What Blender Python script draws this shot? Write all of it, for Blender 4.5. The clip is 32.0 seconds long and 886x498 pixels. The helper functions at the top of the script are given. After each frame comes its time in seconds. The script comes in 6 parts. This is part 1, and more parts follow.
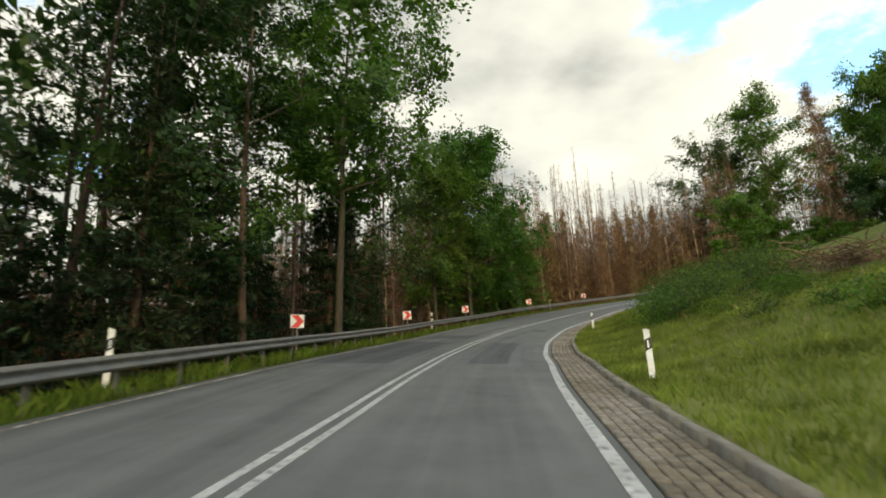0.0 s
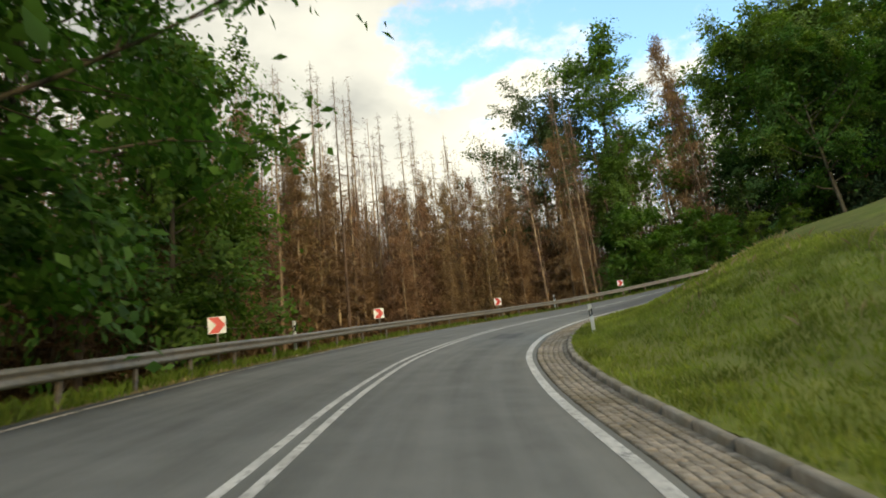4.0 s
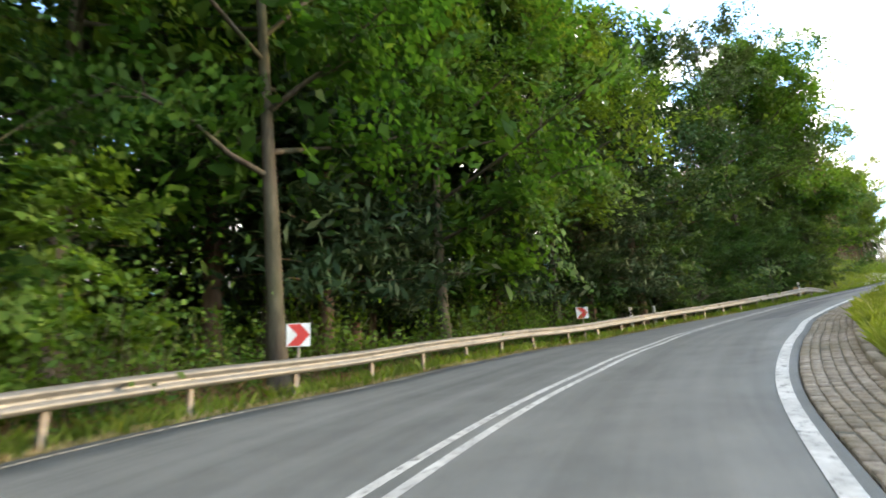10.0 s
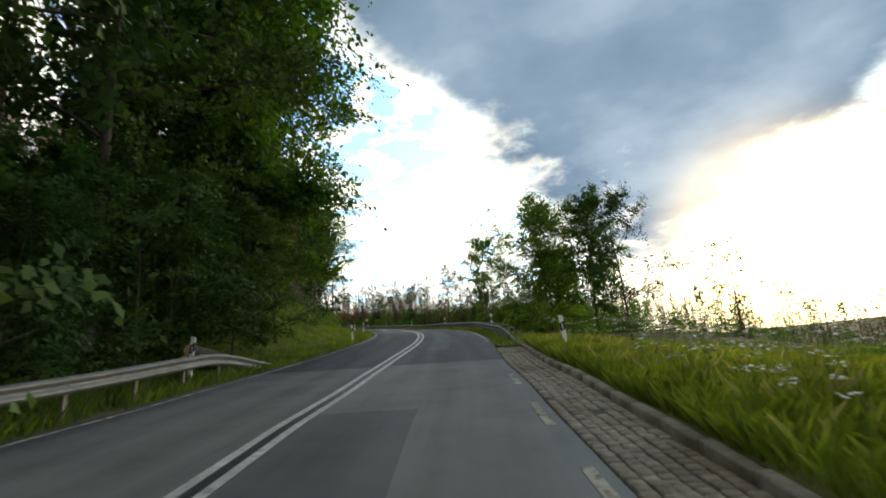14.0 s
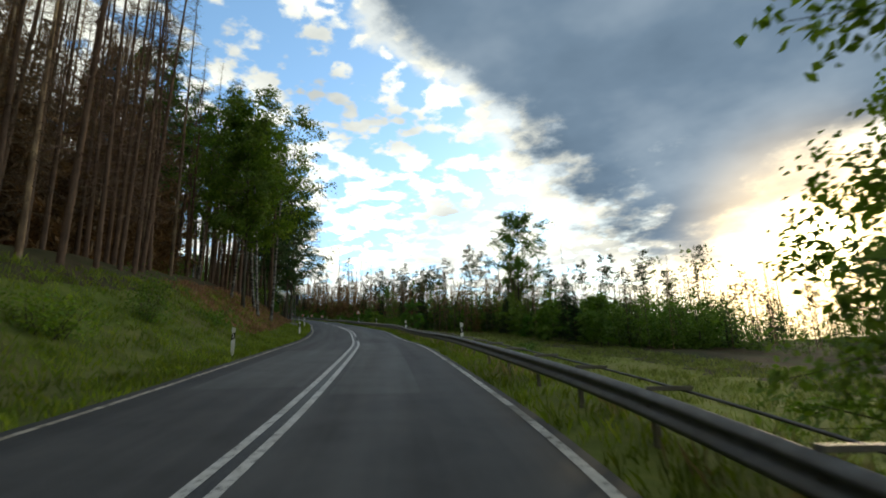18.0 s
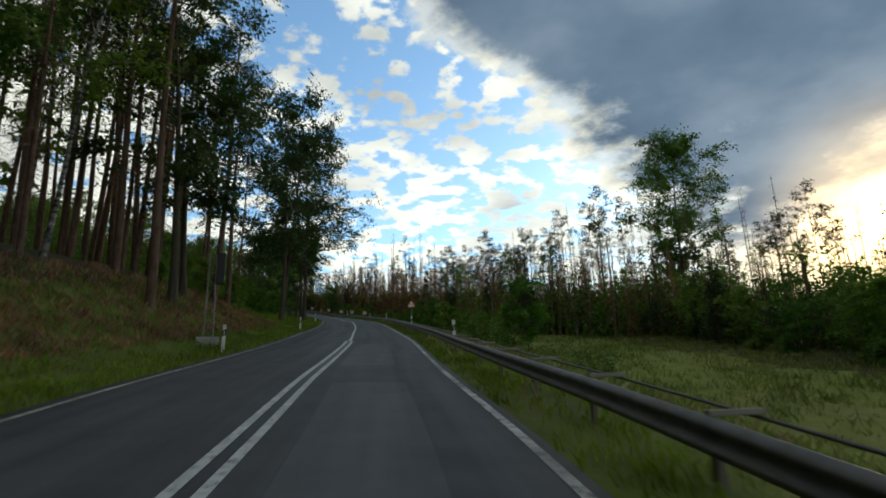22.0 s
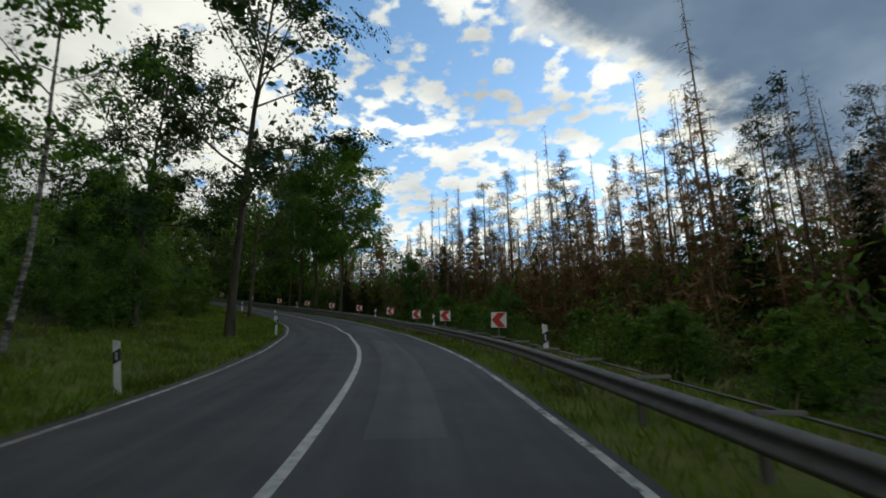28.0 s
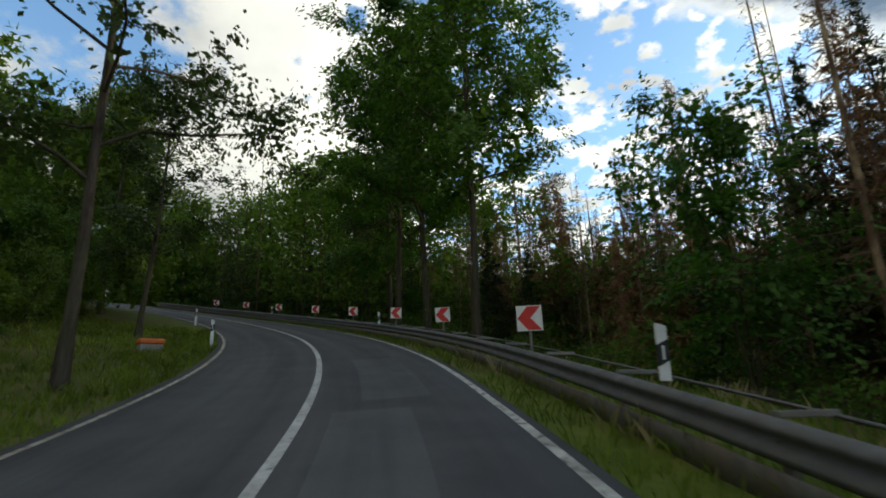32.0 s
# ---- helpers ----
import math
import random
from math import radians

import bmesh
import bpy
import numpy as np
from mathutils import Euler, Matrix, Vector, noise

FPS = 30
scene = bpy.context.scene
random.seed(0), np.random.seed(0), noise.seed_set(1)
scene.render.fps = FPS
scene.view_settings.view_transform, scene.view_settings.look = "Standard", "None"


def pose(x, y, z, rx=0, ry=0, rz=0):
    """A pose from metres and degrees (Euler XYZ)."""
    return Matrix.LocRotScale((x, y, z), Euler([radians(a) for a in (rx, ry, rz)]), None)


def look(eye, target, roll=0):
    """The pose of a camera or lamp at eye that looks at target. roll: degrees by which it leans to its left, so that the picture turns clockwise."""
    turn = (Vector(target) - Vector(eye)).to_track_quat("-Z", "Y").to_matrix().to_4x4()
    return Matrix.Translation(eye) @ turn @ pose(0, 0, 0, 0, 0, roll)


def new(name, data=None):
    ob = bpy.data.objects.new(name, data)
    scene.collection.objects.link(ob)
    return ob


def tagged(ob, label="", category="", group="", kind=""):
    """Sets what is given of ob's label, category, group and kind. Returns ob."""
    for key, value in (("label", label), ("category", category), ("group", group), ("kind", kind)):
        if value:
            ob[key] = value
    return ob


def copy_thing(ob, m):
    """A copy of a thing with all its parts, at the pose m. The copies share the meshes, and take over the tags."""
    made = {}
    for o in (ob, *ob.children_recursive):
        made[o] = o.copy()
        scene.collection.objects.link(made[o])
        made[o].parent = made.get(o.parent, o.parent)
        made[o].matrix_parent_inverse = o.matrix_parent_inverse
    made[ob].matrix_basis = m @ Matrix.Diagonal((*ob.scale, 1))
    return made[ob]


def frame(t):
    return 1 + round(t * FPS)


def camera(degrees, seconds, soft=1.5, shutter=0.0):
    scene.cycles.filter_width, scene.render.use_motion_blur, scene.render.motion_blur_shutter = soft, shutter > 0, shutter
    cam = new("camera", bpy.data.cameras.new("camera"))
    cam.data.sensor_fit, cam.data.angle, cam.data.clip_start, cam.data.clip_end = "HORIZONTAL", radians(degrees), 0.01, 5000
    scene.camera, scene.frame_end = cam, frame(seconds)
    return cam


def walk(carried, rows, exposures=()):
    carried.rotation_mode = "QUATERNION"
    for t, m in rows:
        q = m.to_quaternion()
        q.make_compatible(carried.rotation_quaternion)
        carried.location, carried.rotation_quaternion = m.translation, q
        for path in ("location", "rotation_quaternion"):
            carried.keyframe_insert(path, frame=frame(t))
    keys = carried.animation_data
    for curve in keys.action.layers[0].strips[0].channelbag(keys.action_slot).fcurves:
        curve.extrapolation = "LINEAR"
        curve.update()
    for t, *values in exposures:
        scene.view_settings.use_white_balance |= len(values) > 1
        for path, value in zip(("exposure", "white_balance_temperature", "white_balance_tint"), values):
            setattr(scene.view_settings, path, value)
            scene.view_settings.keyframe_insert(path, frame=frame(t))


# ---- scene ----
cam = camera(75.8, 32.0, soft=1.8, shutter=0.2)
# seconds, place, turn
ROWS = [
    (0.0, 0.000, 0.000, 1.300, 104.11, 2.58, 0.79),
    (0.5, 0.385, 6.049, 2.092, 104.24, 2.66, -1.30),
    (1.0, 0.755, 11.741, 2.825, 104.48, 3.09, -4.05),
    (1.5, 1.249, 17.082, 3.506, 104.64, 3.60, -7.26),
    (2.0, 1.884, 22.125, 4.135, 104.67, 3.96, -10.79),
    (2.5, 2.813, 26.916, 4.797, 104.85, 4.42, -14.23),
    (3.0, 4.132, 31.603, 5.489, 105.15, 5.10, -17.72),
    (3.5, 5.695, 36.452, 6.247, 105.36, 5.80, -20.79),
    (4.0, 7.723, 41.391, 7.065, 105.37, 6.33, -23.51),
    (4.5, 10.099, 46.382, 7.931, 105.31, 6.59, -26.32),
    (5.0, 12.644, 51.377, 8.833, 105.34, 6.50, -29.80),
    (5.5, 15.615, 56.086, 9.766, 105.53, 6.10, -34.39),
    (6.0, 19.249, 60.176, 10.685, 105.78, 5.55, -40.23),
    (6.5, 23.291, 63.693, 11.540, 105.53, 5.16, -47.16),
    (7.0, 27.599, 66.595, 12.327, 105.70, 4.92, -51.85),
    (7.5, 31.962, 68.956, 13.057, 106.11, 5.01, -56.23),
    (8.0, 36.252, 70.778, 13.814, 106.52, 4.96, -61.96),
    (8.5, 40.581, 71.637, 14.665, 106.64, 4.80, -68.90),
    (9.0, 44.908, 71.644, 15.489, 106.81, 4.42, -75.18),
    (9.5, 49.154, 71.033, 16.314, 107.10, 4.21, -82.73),
    (10.0, 53.245, 69.884, 17.116, 107.25, 4.15, -91.27),
    (10.5, 57.229, 68.276, 18.006, 107.06, 4.24, -101.61),
    (11.0, 61.080, 66.468, 18.818, 106.48, 4.19, -112.06),
    (11.5, 64.484, 64.386, 19.577, 105.98, 3.98, -120.89),
    (12.0, 67.569, 62.249, 20.217, 105.67, 3.96, -127.43),
    (12.5, 70.380, 60.043, 20.813, 105.50, 3.83, -132.47),
    (13.0, 72.838, 57.419, 21.437, 105.56, 3.90, -136.63),
    (13.5, 75.233, 54.577, 22.054, 105.54, 4.12, -140.28),
    (14.0, 77.586, 51.532, 22.716, 105.45, 4.05, -143.12),
    (14.5, 79.810, 48.292, 23.365, 105.33, 3.66, -144.48),
    (15.0, 82.011, 44.951, 24.029, 105.32, 3.38, -145.24),
    (15.5, 84.276, 41.505, 24.691, 105.37, 3.24, -145.68),
    (16.0, 86.774, 37.996, 25.363, 105.38, 3.09, -145.83),
    (16.5, 89.429, 34.301, 26.094, 105.27, 2.74, -145.57),
    (17.0, 92.241, 30.340, 26.895, 105.03, 2.15, -144.74),
    (17.5, 95.417, 26.190, 27.717, 104.84, 1.61, -143.25),
    (18.0, 98.928, 21.878, 28.600, 104.85, 1.32, -141.32),
    (18.5, 102.781, 17.517, 29.513, 104.85, 1.09, -139.61),
    (19.0, 106.948, 13.210, 30.377, 104.65, 0.81, -138.29),
    (19.5, 111.262, 8.879, 31.255, 104.52, 0.79, -137.31),
    (20.0, 115.603, 4.520, 32.133, 104.46, 0.91, -136.72),
    (20.5, 120.016, 0.234, 32.969, 104.47, 1.02, -136.30),
    (21.0, 124.554, -3.937, 33.789, 104.49, 1.08, -135.85),
    (21.5, 129.180, -8.108, 34.699, 104.45, 1.26, -135.38),
    (22.0, 133.947, -12.272, 35.698, 104.39, 1.58, -134.72),
    (22.5, 138.949, -16.371, 36.693, 104.36, 1.97, -133.58),
    (23.0, 144.130, -20.443, 37.637, 104.42, 2.28, -132.40),
    (23.5, 149.281, -24.648, 38.557, 104.49, 2.45, -131.20),
    (24.0, 154.463, -28.882, 39.509, 104.55, 2.52, -130.23),
    (24.5, 159.748, -33.044, 40.486, 104.51, 2.35, -129.56),
    (25.0, 165.130, -37.086, 41.462, 104.50, 2.11, -128.94),
    (25.5, 170.443, -41.133, 42.427, 104.54, 2.06, -128.03),
    (26.0, 175.781, -45.010, 43.384, 104.63, 2.07, -126.92),
    (26.5, 181.102, -48.743, 44.367, 104.67, 2.03, -125.80),
    (27.0, 186.404, -52.335, 45.347, 104.64, 1.92, -124.79),
    (27.5, 191.673, -55.795, 46.282, 104.59, 1.74, -123.88),
    (28.0, 196.880, -59.096, 47.147, 104.62, 1.55, -122.95),
    (28.5, 201.970, -62.126, 47.986, 104.71, 1.46, -121.88),
    (29.0, 206.873, -64.925, 48.845, 105.00, 1.62, -120.60),
    (29.5, 211.629, -67.437, 49.697, 105.20, 1.80, -118.92),
    (30.0, 216.287, -69.624, 50.515, 105.22, 2.04, -116.81),
    (30.5, 220.813, -71.539, 51.301, 105.18, 2.41, -114.47),
    (31.0, 225.156, -73.305, 52.052, 105.31, 2.76, -111.78),
    (31.5, 229.435, -74.736, 52.743, 105.60, 2.91, -109.07),
    (32.0, 233.604, -75.848, 53.488, 105.94, 2.40, -106.61),
]
walk(cam, [(t, pose(x, y, z, a, b, c)) for t, x, y, z, a, b, c in ROWS], [(0.0, 0.95, 7700, 2), (4.0, 1.0, 7900, 2), (7.0, 1.65, 8000, 6), (8.0, 1.95, 7900, 7), (10.0, 2.3, 7500, 8), (11.5, 1.85, 7500, 5), (13.0, 1.08, 7600, 2), (16.0, 0.12, 7500, 2), (18.0, 0.04, 7300, 1), (19.0, -0.3, 7200, 0), (20.0, -0.38, 7100, 0), (22.0, -0.22, 7050, 0), (24.0, -0.18, 6900, 0), (28.0, -0.2, 7000, 3), (31.0, -0.1, 7100, 3), (32.0, 0.12, 7100, 3)])

# ---- world and sun ----
SUN_WAY = Vector((0.067, -0.977, 0.203)).normalized()
SUN_EL = math.asin(SUN_WAY.z)


def nodes_of(tree):
    tree.nodes.clear()
    def add(kind, **kw):
        n = tree.nodes.new(kind)
        for k, v in kw.items():
            if k in n.inputs:
                n.inputs[k].default_value = v
            elif k == "op":
                n.operation = v
            elif k == "blend":
                n.blend_type = v
            elif k == "dims":
                n.noise_dimensions = v
        return n
    return add, tree.links.new


def ramp(add, stops, mode="LINEAR"):
    n = add("ShaderNodeValToRGB")
    el = n.color_ramp.elements
    n.color_ramp.interpolation = mode
    while len(el) < len(stops):
        el.new(0.5)
    for e, (p, c) in zip(el, stops):
        e.position = p
        e.color = (*c, 1) if len(c) == 3 else c
    return n


SKY_AWAY, SKY_SUN = 0.58, 1.5


def build_world():
    world = bpy.data.worlds.new("sky")
    world.use_nodes = True
    scene.world = world
    add, link = nodes_of(world.node_tree)
    sky = add("ShaderNodeTexSky")
    sky.sky_type = "NISHITA"
    sky.sun_disc = False
    sky.sun_elevation = SUN_EL
    sky.sun_rotation = math.atan2(SUN_WAY.x, SUN_WAY.y)
    sky.air_density, sky.dust_density, sky.ozone_density = 1.0, 0.6, 1.5
    gain = add("ShaderNodeMix"); gain.data_type = "RGBA"; gain.blend_type = "MULTIPLY"
    gain.inputs[0].default_value = 1.0
    gain.inputs[7].default_value = (0.25, 0.30, 0.365, 1)
    link(sky.outputs[0], gain.inputs[6])
    tc = add("ShaderNodeTexCoord")
    sep = add("ShaderNodeSeparateXYZ"); link(tc.outputs["Generated"], sep.inputs[0])
    # cloud layer laid on a plane overhead
    zc = add("ShaderNodeMath", op="MAXIMUM"); link(sep.outputs[2], zc.inputs[0]); zc.inputs[1].default_value = 0.0
    zz = add("ShaderNodeMath", op="ADD"); link(zc.outputs[0], zz.inputs[0]); zz.inputs[1].default_value = 0.16
    dv = add("ShaderNodeVectorMath", op="DIVIDE"); link(tc.outputs["Generated"], dv.inputs[0])
    cz = add("ShaderNodeCombineXYZ")
    for i in range(3):
        link(zz.outputs[0], cz.inputs[i])
    link(cz.outputs[0], dv.inputs[1])
    n1 = add("ShaderNodeTexNoise", Scale=1.15, Detail=9.0, Roughness=0.56, Distortion=0.25); link(dv.outputs[0], n1.inputs["Vector"])
    n2 = add("ShaderNodeTexNoise", Scale=4.6, Detail=7.0, Roughness=0.6); link(dv.outputs[0], n2.inputs["Vector"])

    def facing(way, lo, hi):
        v = Vector(way).normalized()
        d = add("ShaderNodeVectorMath", op="DOT_PRODUCT"); link(tc.outputs["Generated"], d.inputs[0]); d.inputs[1].default_value = v
        m = add("ShaderNodeMapRange"); m.interpolation_type = "SMOOTHSTEP"
        link(d.outputs["Value"], m.inputs[0]); m.inputs[1].default_value, m.inputs[2].default_value = lo, hi
        return m.outputs[0]

    def math2(op, a, b):
        m = add("ShaderNodeMath", op=op)
        for i, v in enumerate((a, b)):
            if isinstance(v, (int, float)):
                m.inputs[i].default_value = v
            else:
                link(v, m.inputs[i])
        return m.outputs[0]

    def mixc(fac, a, b):
        m = add("ShaderNodeMix"); m.data_type = "RGBA"
        link(fac, m.inputs[0])
        for i, v in ((6, a), (7, b)):
            if isinstance(v, tuple):
                m.inputs[i].default_value = (*v, 1)
            else:
                link(v, m.inputs[i])
        return m.outputs[2]

    north = facing((-0.15, 1, 0.35), 0.0, 0.8)          # the wide cloud cover away from the sun
    gap = facing((0.48, 0.67, 0.57), 0.955, 0.995)        # the blue opening in it
    # broken small clouds to the south-east, one tall cumulus in the east
    n5 = add("ShaderNodeTexNoise", Scale=12.0, Detail=6.0, Roughness=0.5, Distortion=0.1); link(dv.outputs[0], n5.inputs["Vector"])
    puffs = facing((0.72, -0.68, 0.25), 0.55, 0.85)
    heap = facing((0.87, -0.02, 0.47), 0.945, 0.995)
    broad = add("ShaderNodeMix"); broad.data_type = "FLOAT"
    link(puffs, broad.inputs[0]); link(n1.outputs[0], broad.inputs[2])
    link(math2("ADD", math2("MULTIPLY", n5.outputs[0], 1.4), math2("SUBTRACT", math2("MULTIPLY", n1.outputs[0], 0.25), 0.305)), broad.inputs[3])
    cover = math2("ADD", broad.outputs[0], math2("MULTIPLY", north, 0.22))
    cover = math2("ADD", cover, math2("MULTIPLY", heap, 0.24))
    cover = math2("SUBTRACT", cover, math2("MULTIPLY", gap, 0.22))
    cover = math2("ADD", cover, math2("MULTIPLY", math2("SUBTRACT", n2.outputs[0], 0.5), math2("SUBTRACT", 0.85, math2("MULTIPLY", puffs, 0.6))))
    hz = add("ShaderNodeMapRange"); link(sep.outputs[2], hz.inputs[0]); hz.inputs[1].default_value, hz.inputs[2].default_value, hz.inputs[3].default_value, hz.inputs[4].default_value = 0.12, 0.42, 0.16, 0.0
    cover = math2("ADD", cover, hz.outputs[0])
    cov = ramp(add, [(0.48, (0, 0, 0)), (0.64, (1, 1, 1))], "EASE"); link(cover, cov.inputs[0])
    n3 = add("ShaderNodeTexNoise", Scale=1.7, Detail=6.0, Roughness=0.5); link(dv.outputs[0], n3.inputs["Vector"])
    shade = ramp(add, [(0.36, (1.02, 1.03, 1.02)), (0.50, (0.80, 0.82, 0.85)), (0.66, (0.40, 0.43, 0.48))]); link(n3.outputs[0], shade.inputs[0])
    lit = add("ShaderNodeMapRange"); link(facing(SUN_WAY, -0.6, 0.95), lit.inputs[0]); lit.inputs[3].default_value, lit.inputs[4].default_value = SKY_AWAY, SKY_SUN
    sc = add("ShaderNodeVectorMath", op="SCALE"); link(shade.outputs[0], sc.inputs[0]); link(lit.outputs[0], sc.inputs["Scale"])
    col = mixc(cov.outputs[0], gain.outputs[2], sc.outputs[0])
    # the one big dark rain cloud beside the sun, its slanting edge and its flat base, and the glare under it
    y = math2("MAXIMUM", math2("MULTIPLY", sep.outputs[1], -1.0), 0.05)
    q = math2("DIVIDE", sep.outputs[0], y)
    wob = math2("ADD", math2("MULTIPLY", math2("SUBTRACT", n1.outputs[0], 0.5), 0.55), math2("MULTIPLY", math2("SUBTRACT", n2.outputs[0], 0.5), 0.55))
    edge = math2("ADD", math2("MULTIPLY", sep.outputs[2], 0.85), 0.20)
    edge = math2("ADD", edge, math2("MULTIPLY", math2("MAXIMUM", math2("SUBTRACT", sep.outputs[2], 0.45), 0.0), 2.0))
    e1 = math2("ADD", math2("SUBTRACT", edge, q), wob)
    m1 = add("ShaderNodeMapRange"); m1.interpolation_type = "SMOOTHSTEP"; link(e1, m1.inputs[0]); m1.inputs[1].default_value, m1.inputs[2].default_value = 0.0, 0.20
    base = math2("ADD", math2("MULTIPLY", math2("MAXIMUM", math2("SUBTRACT", 0.22, q), 0.0), 0.38), 0.195)
    e2 = math2("ADD", math2("SUBTRACT", sep.outputs[2], base), math2("MULTIPLY", wob, 0.3))
    m2 = add("ShaderNodeMapRange"); m2.interpolation_type = "SMOOTHSTEP"; link(e2, m2.inputs[0]); m2.inputs[1].default_value, m2.inputs[2].default_value = -0.02, 0.10
    far = add("ShaderNodeMapRange"); far.interpolation_type = "SMOOTHSTEP"; link(q, far.inputs[0]); far.inputs[1].default_value, far.inputs[2].default_value = -1.2, -0.4
    south = add("ShaderNodeMapRange"); south.interpolation_type = "SMOOTHSTEP"; link(math2("MULTIPLY", sep.outputs[1], -1.0), south.inputs[0]); south.inputs[1].default_value, south.inputs[2].default_value = 0.05, 0.30
    bm = math2("MULTIPLY", math2("MULTIPLY", math2("MULTIPLY", m1.outputs[0], m2.outputs[0]), far.outputs[0]), south.outputs[0])
    glow = facing(SUN_WAY, 0.94, 1.0)
    glare = facing((SUN_WAY.x, SUN_WAY.y, 0.08), 0.93, 1.0)
    col = mixc(math2("MULTIPLY", glare, 0.85), col, (2.2, 1.85, 1.35))
    n4 = add("ShaderNodeTexNoise", Scale=1.5, Detail=5.0, Roughness=0.5); link(dv.outputs[0], n4.inputs["Vector"])
    dark = ramp(add, [(0.36, (0.102, 0.162, 0.265)), (0.52, (0.170, 0.250, 0.390)), (0.68, (0.32, 0.41, 0.57))]); link(n4.outputs[0], dark.inputs[0])
    rim = add("ShaderNodeMapRange"); rim.interpolation_type = "SMOOTHSTEP"; link(e1, rim.inputs[0]); rim.inputs[1].default_value, rim.inputs[2].default_value = -0.08, 0.03
    col = mixc(math2("MULTIPLY", math2("MULTIPLY", rim.outputs[0], 0.7), math2("MULTIPLY", m2.outputs[0], math2("MULTIPLY", far.outputs[0], south.outputs[0]))), col, (1.0, 0.98, 0.94))
    col = mixc(bm, col, dark.outputs[0])
    col = mixc(math2("MULTIPLY", math2("MULTIPLY", math2("POWER", glow, 8.0), 0.9), math2("SUBTRACT", 1.0, math2("MULTIPLY", bm, 0.7))), col, (4.0, 2.9, 1.7))
    col = mixc(facing(SUN_WAY, 0.9982, 0.9997), col, (13.0, 10.0, 6.0))
    bg = add("ShaderNodeBackground"); link(col, bg.inputs[0]); bg.inputs[1].default_value = 1.0
    out = add("ShaderNodeOutputWorld"); link(bg.outputs[0], out.inputs[0])


build_world()
sun = new("sun", bpy.data.lights.new("sun", "SUN"))
sun.data.energy, sun.data.angle, sun.data.color = 0.9, radians(8.0), (1.0, 0.84, 0.62)
sun.matrix_world = look((0, 0, 0), -SUN_WAY)

# ---- materials ----
def surface(name, stops, scale=3.0, detail=6.0, rough=0.8, metal=0.0, bump=0.2, bump_scale=40.0, big=None, coord="Object", stretch=None, spec=0.3, random_by=None, spread=0.25):
    """A noise-coloured surface: stops of a ramp at one scale, broad stains at another, fine relief."""
    m = bpy.data.materials.new(name)
    m.use_nodes = True
    add, link = nodes_of(m.node_tree)
    out = add("ShaderNodeOutputMaterial")
    bs = add("ShaderNodeBsdfPrincipled", Roughness=rough, Metallic=metal)
    bs.inputs["Specular IOR Level"].default_value = spec
    link(bs.outputs[0], out.inputs[0])
    tc = add("ShaderNodeTexCoord")
    vec = tc.outputs[coord]
    if stretch:
        mp = add("ShaderNodeMapping"); mp.inputs["Scale"].default_value = stretch
        link(vec, mp.inputs[0]); vec = mp.outputs[0]
    n = add("ShaderNodeTexNoise", Scale=scale, Detail=detail, Roughness=0.62); link(vec, n.inputs["Vector"])
    r = ramp(add, stops); link(n.outputs[0], r.inputs[0])
    col = r.outputs[0]
    if big:
        bscale, tint, amount = big
        n2 = add("ShaderNodeTexNoise", Scale=bscale, Detail=4.0, Roughness=0.55); link(vec, n2.inputs["Vector"])
        rr = ramp(add, [(0.42, (0, 0, 0)), (0.62, (amount,) * 3)]); link(n2.outputs[0], rr.inputs[0])
        mx = add("ShaderNodeMix"); mx.data_type = "RGBA"
        link(rr.outputs[0], mx.inputs[0]); link(col, mx.inputs[6]); mx.inputs[7].default_value = (*tint, 1)
        col = mx.outputs[2]
    if random_by:
        src = add("ShaderNodeObjectInfo").outputs["Random"] if random_by == "object" else add("ShaderNodeNewGeometry").outputs["Random Per Island"]
        mr = add("ShaderNodeMapRange"); link(src, mr.inputs[0]); mr.inputs[3].default_value, mr.inputs[4].default_value = 1 - spread, 1 + spread
        hs = add("ShaderNodeHueSaturation"); link(mr.outputs[0], hs.inputs["Value"]); link(col, hs.inputs["Color"])
        col = hs.outputs[0]
    link(col, bs.inputs["Base Color"])
    rg = add("ShaderNodeMapRange"); link(n.outputs[0], rg.inputs[0]); rg.inputs[3].default_value, rg.inputs[4].default_value = min(1, rough + 0.12), max(0.05, rough - 0.12)
    link(rg.outputs[0], bs.inputs["Roughness"])
    if bump:
        nb = add("ShaderNodeTexNoise", Scale=bump_scale, Detail=5.0, Roughness=0.6); link(vec, nb.inputs["Vector"])
        b = add("ShaderNodeBump", Strength=bump, Distance=0.03); link(nb.outputs[0], b.inputs["Height"]); link(b.outputs[0], bs.inputs["Normal"])
    return m


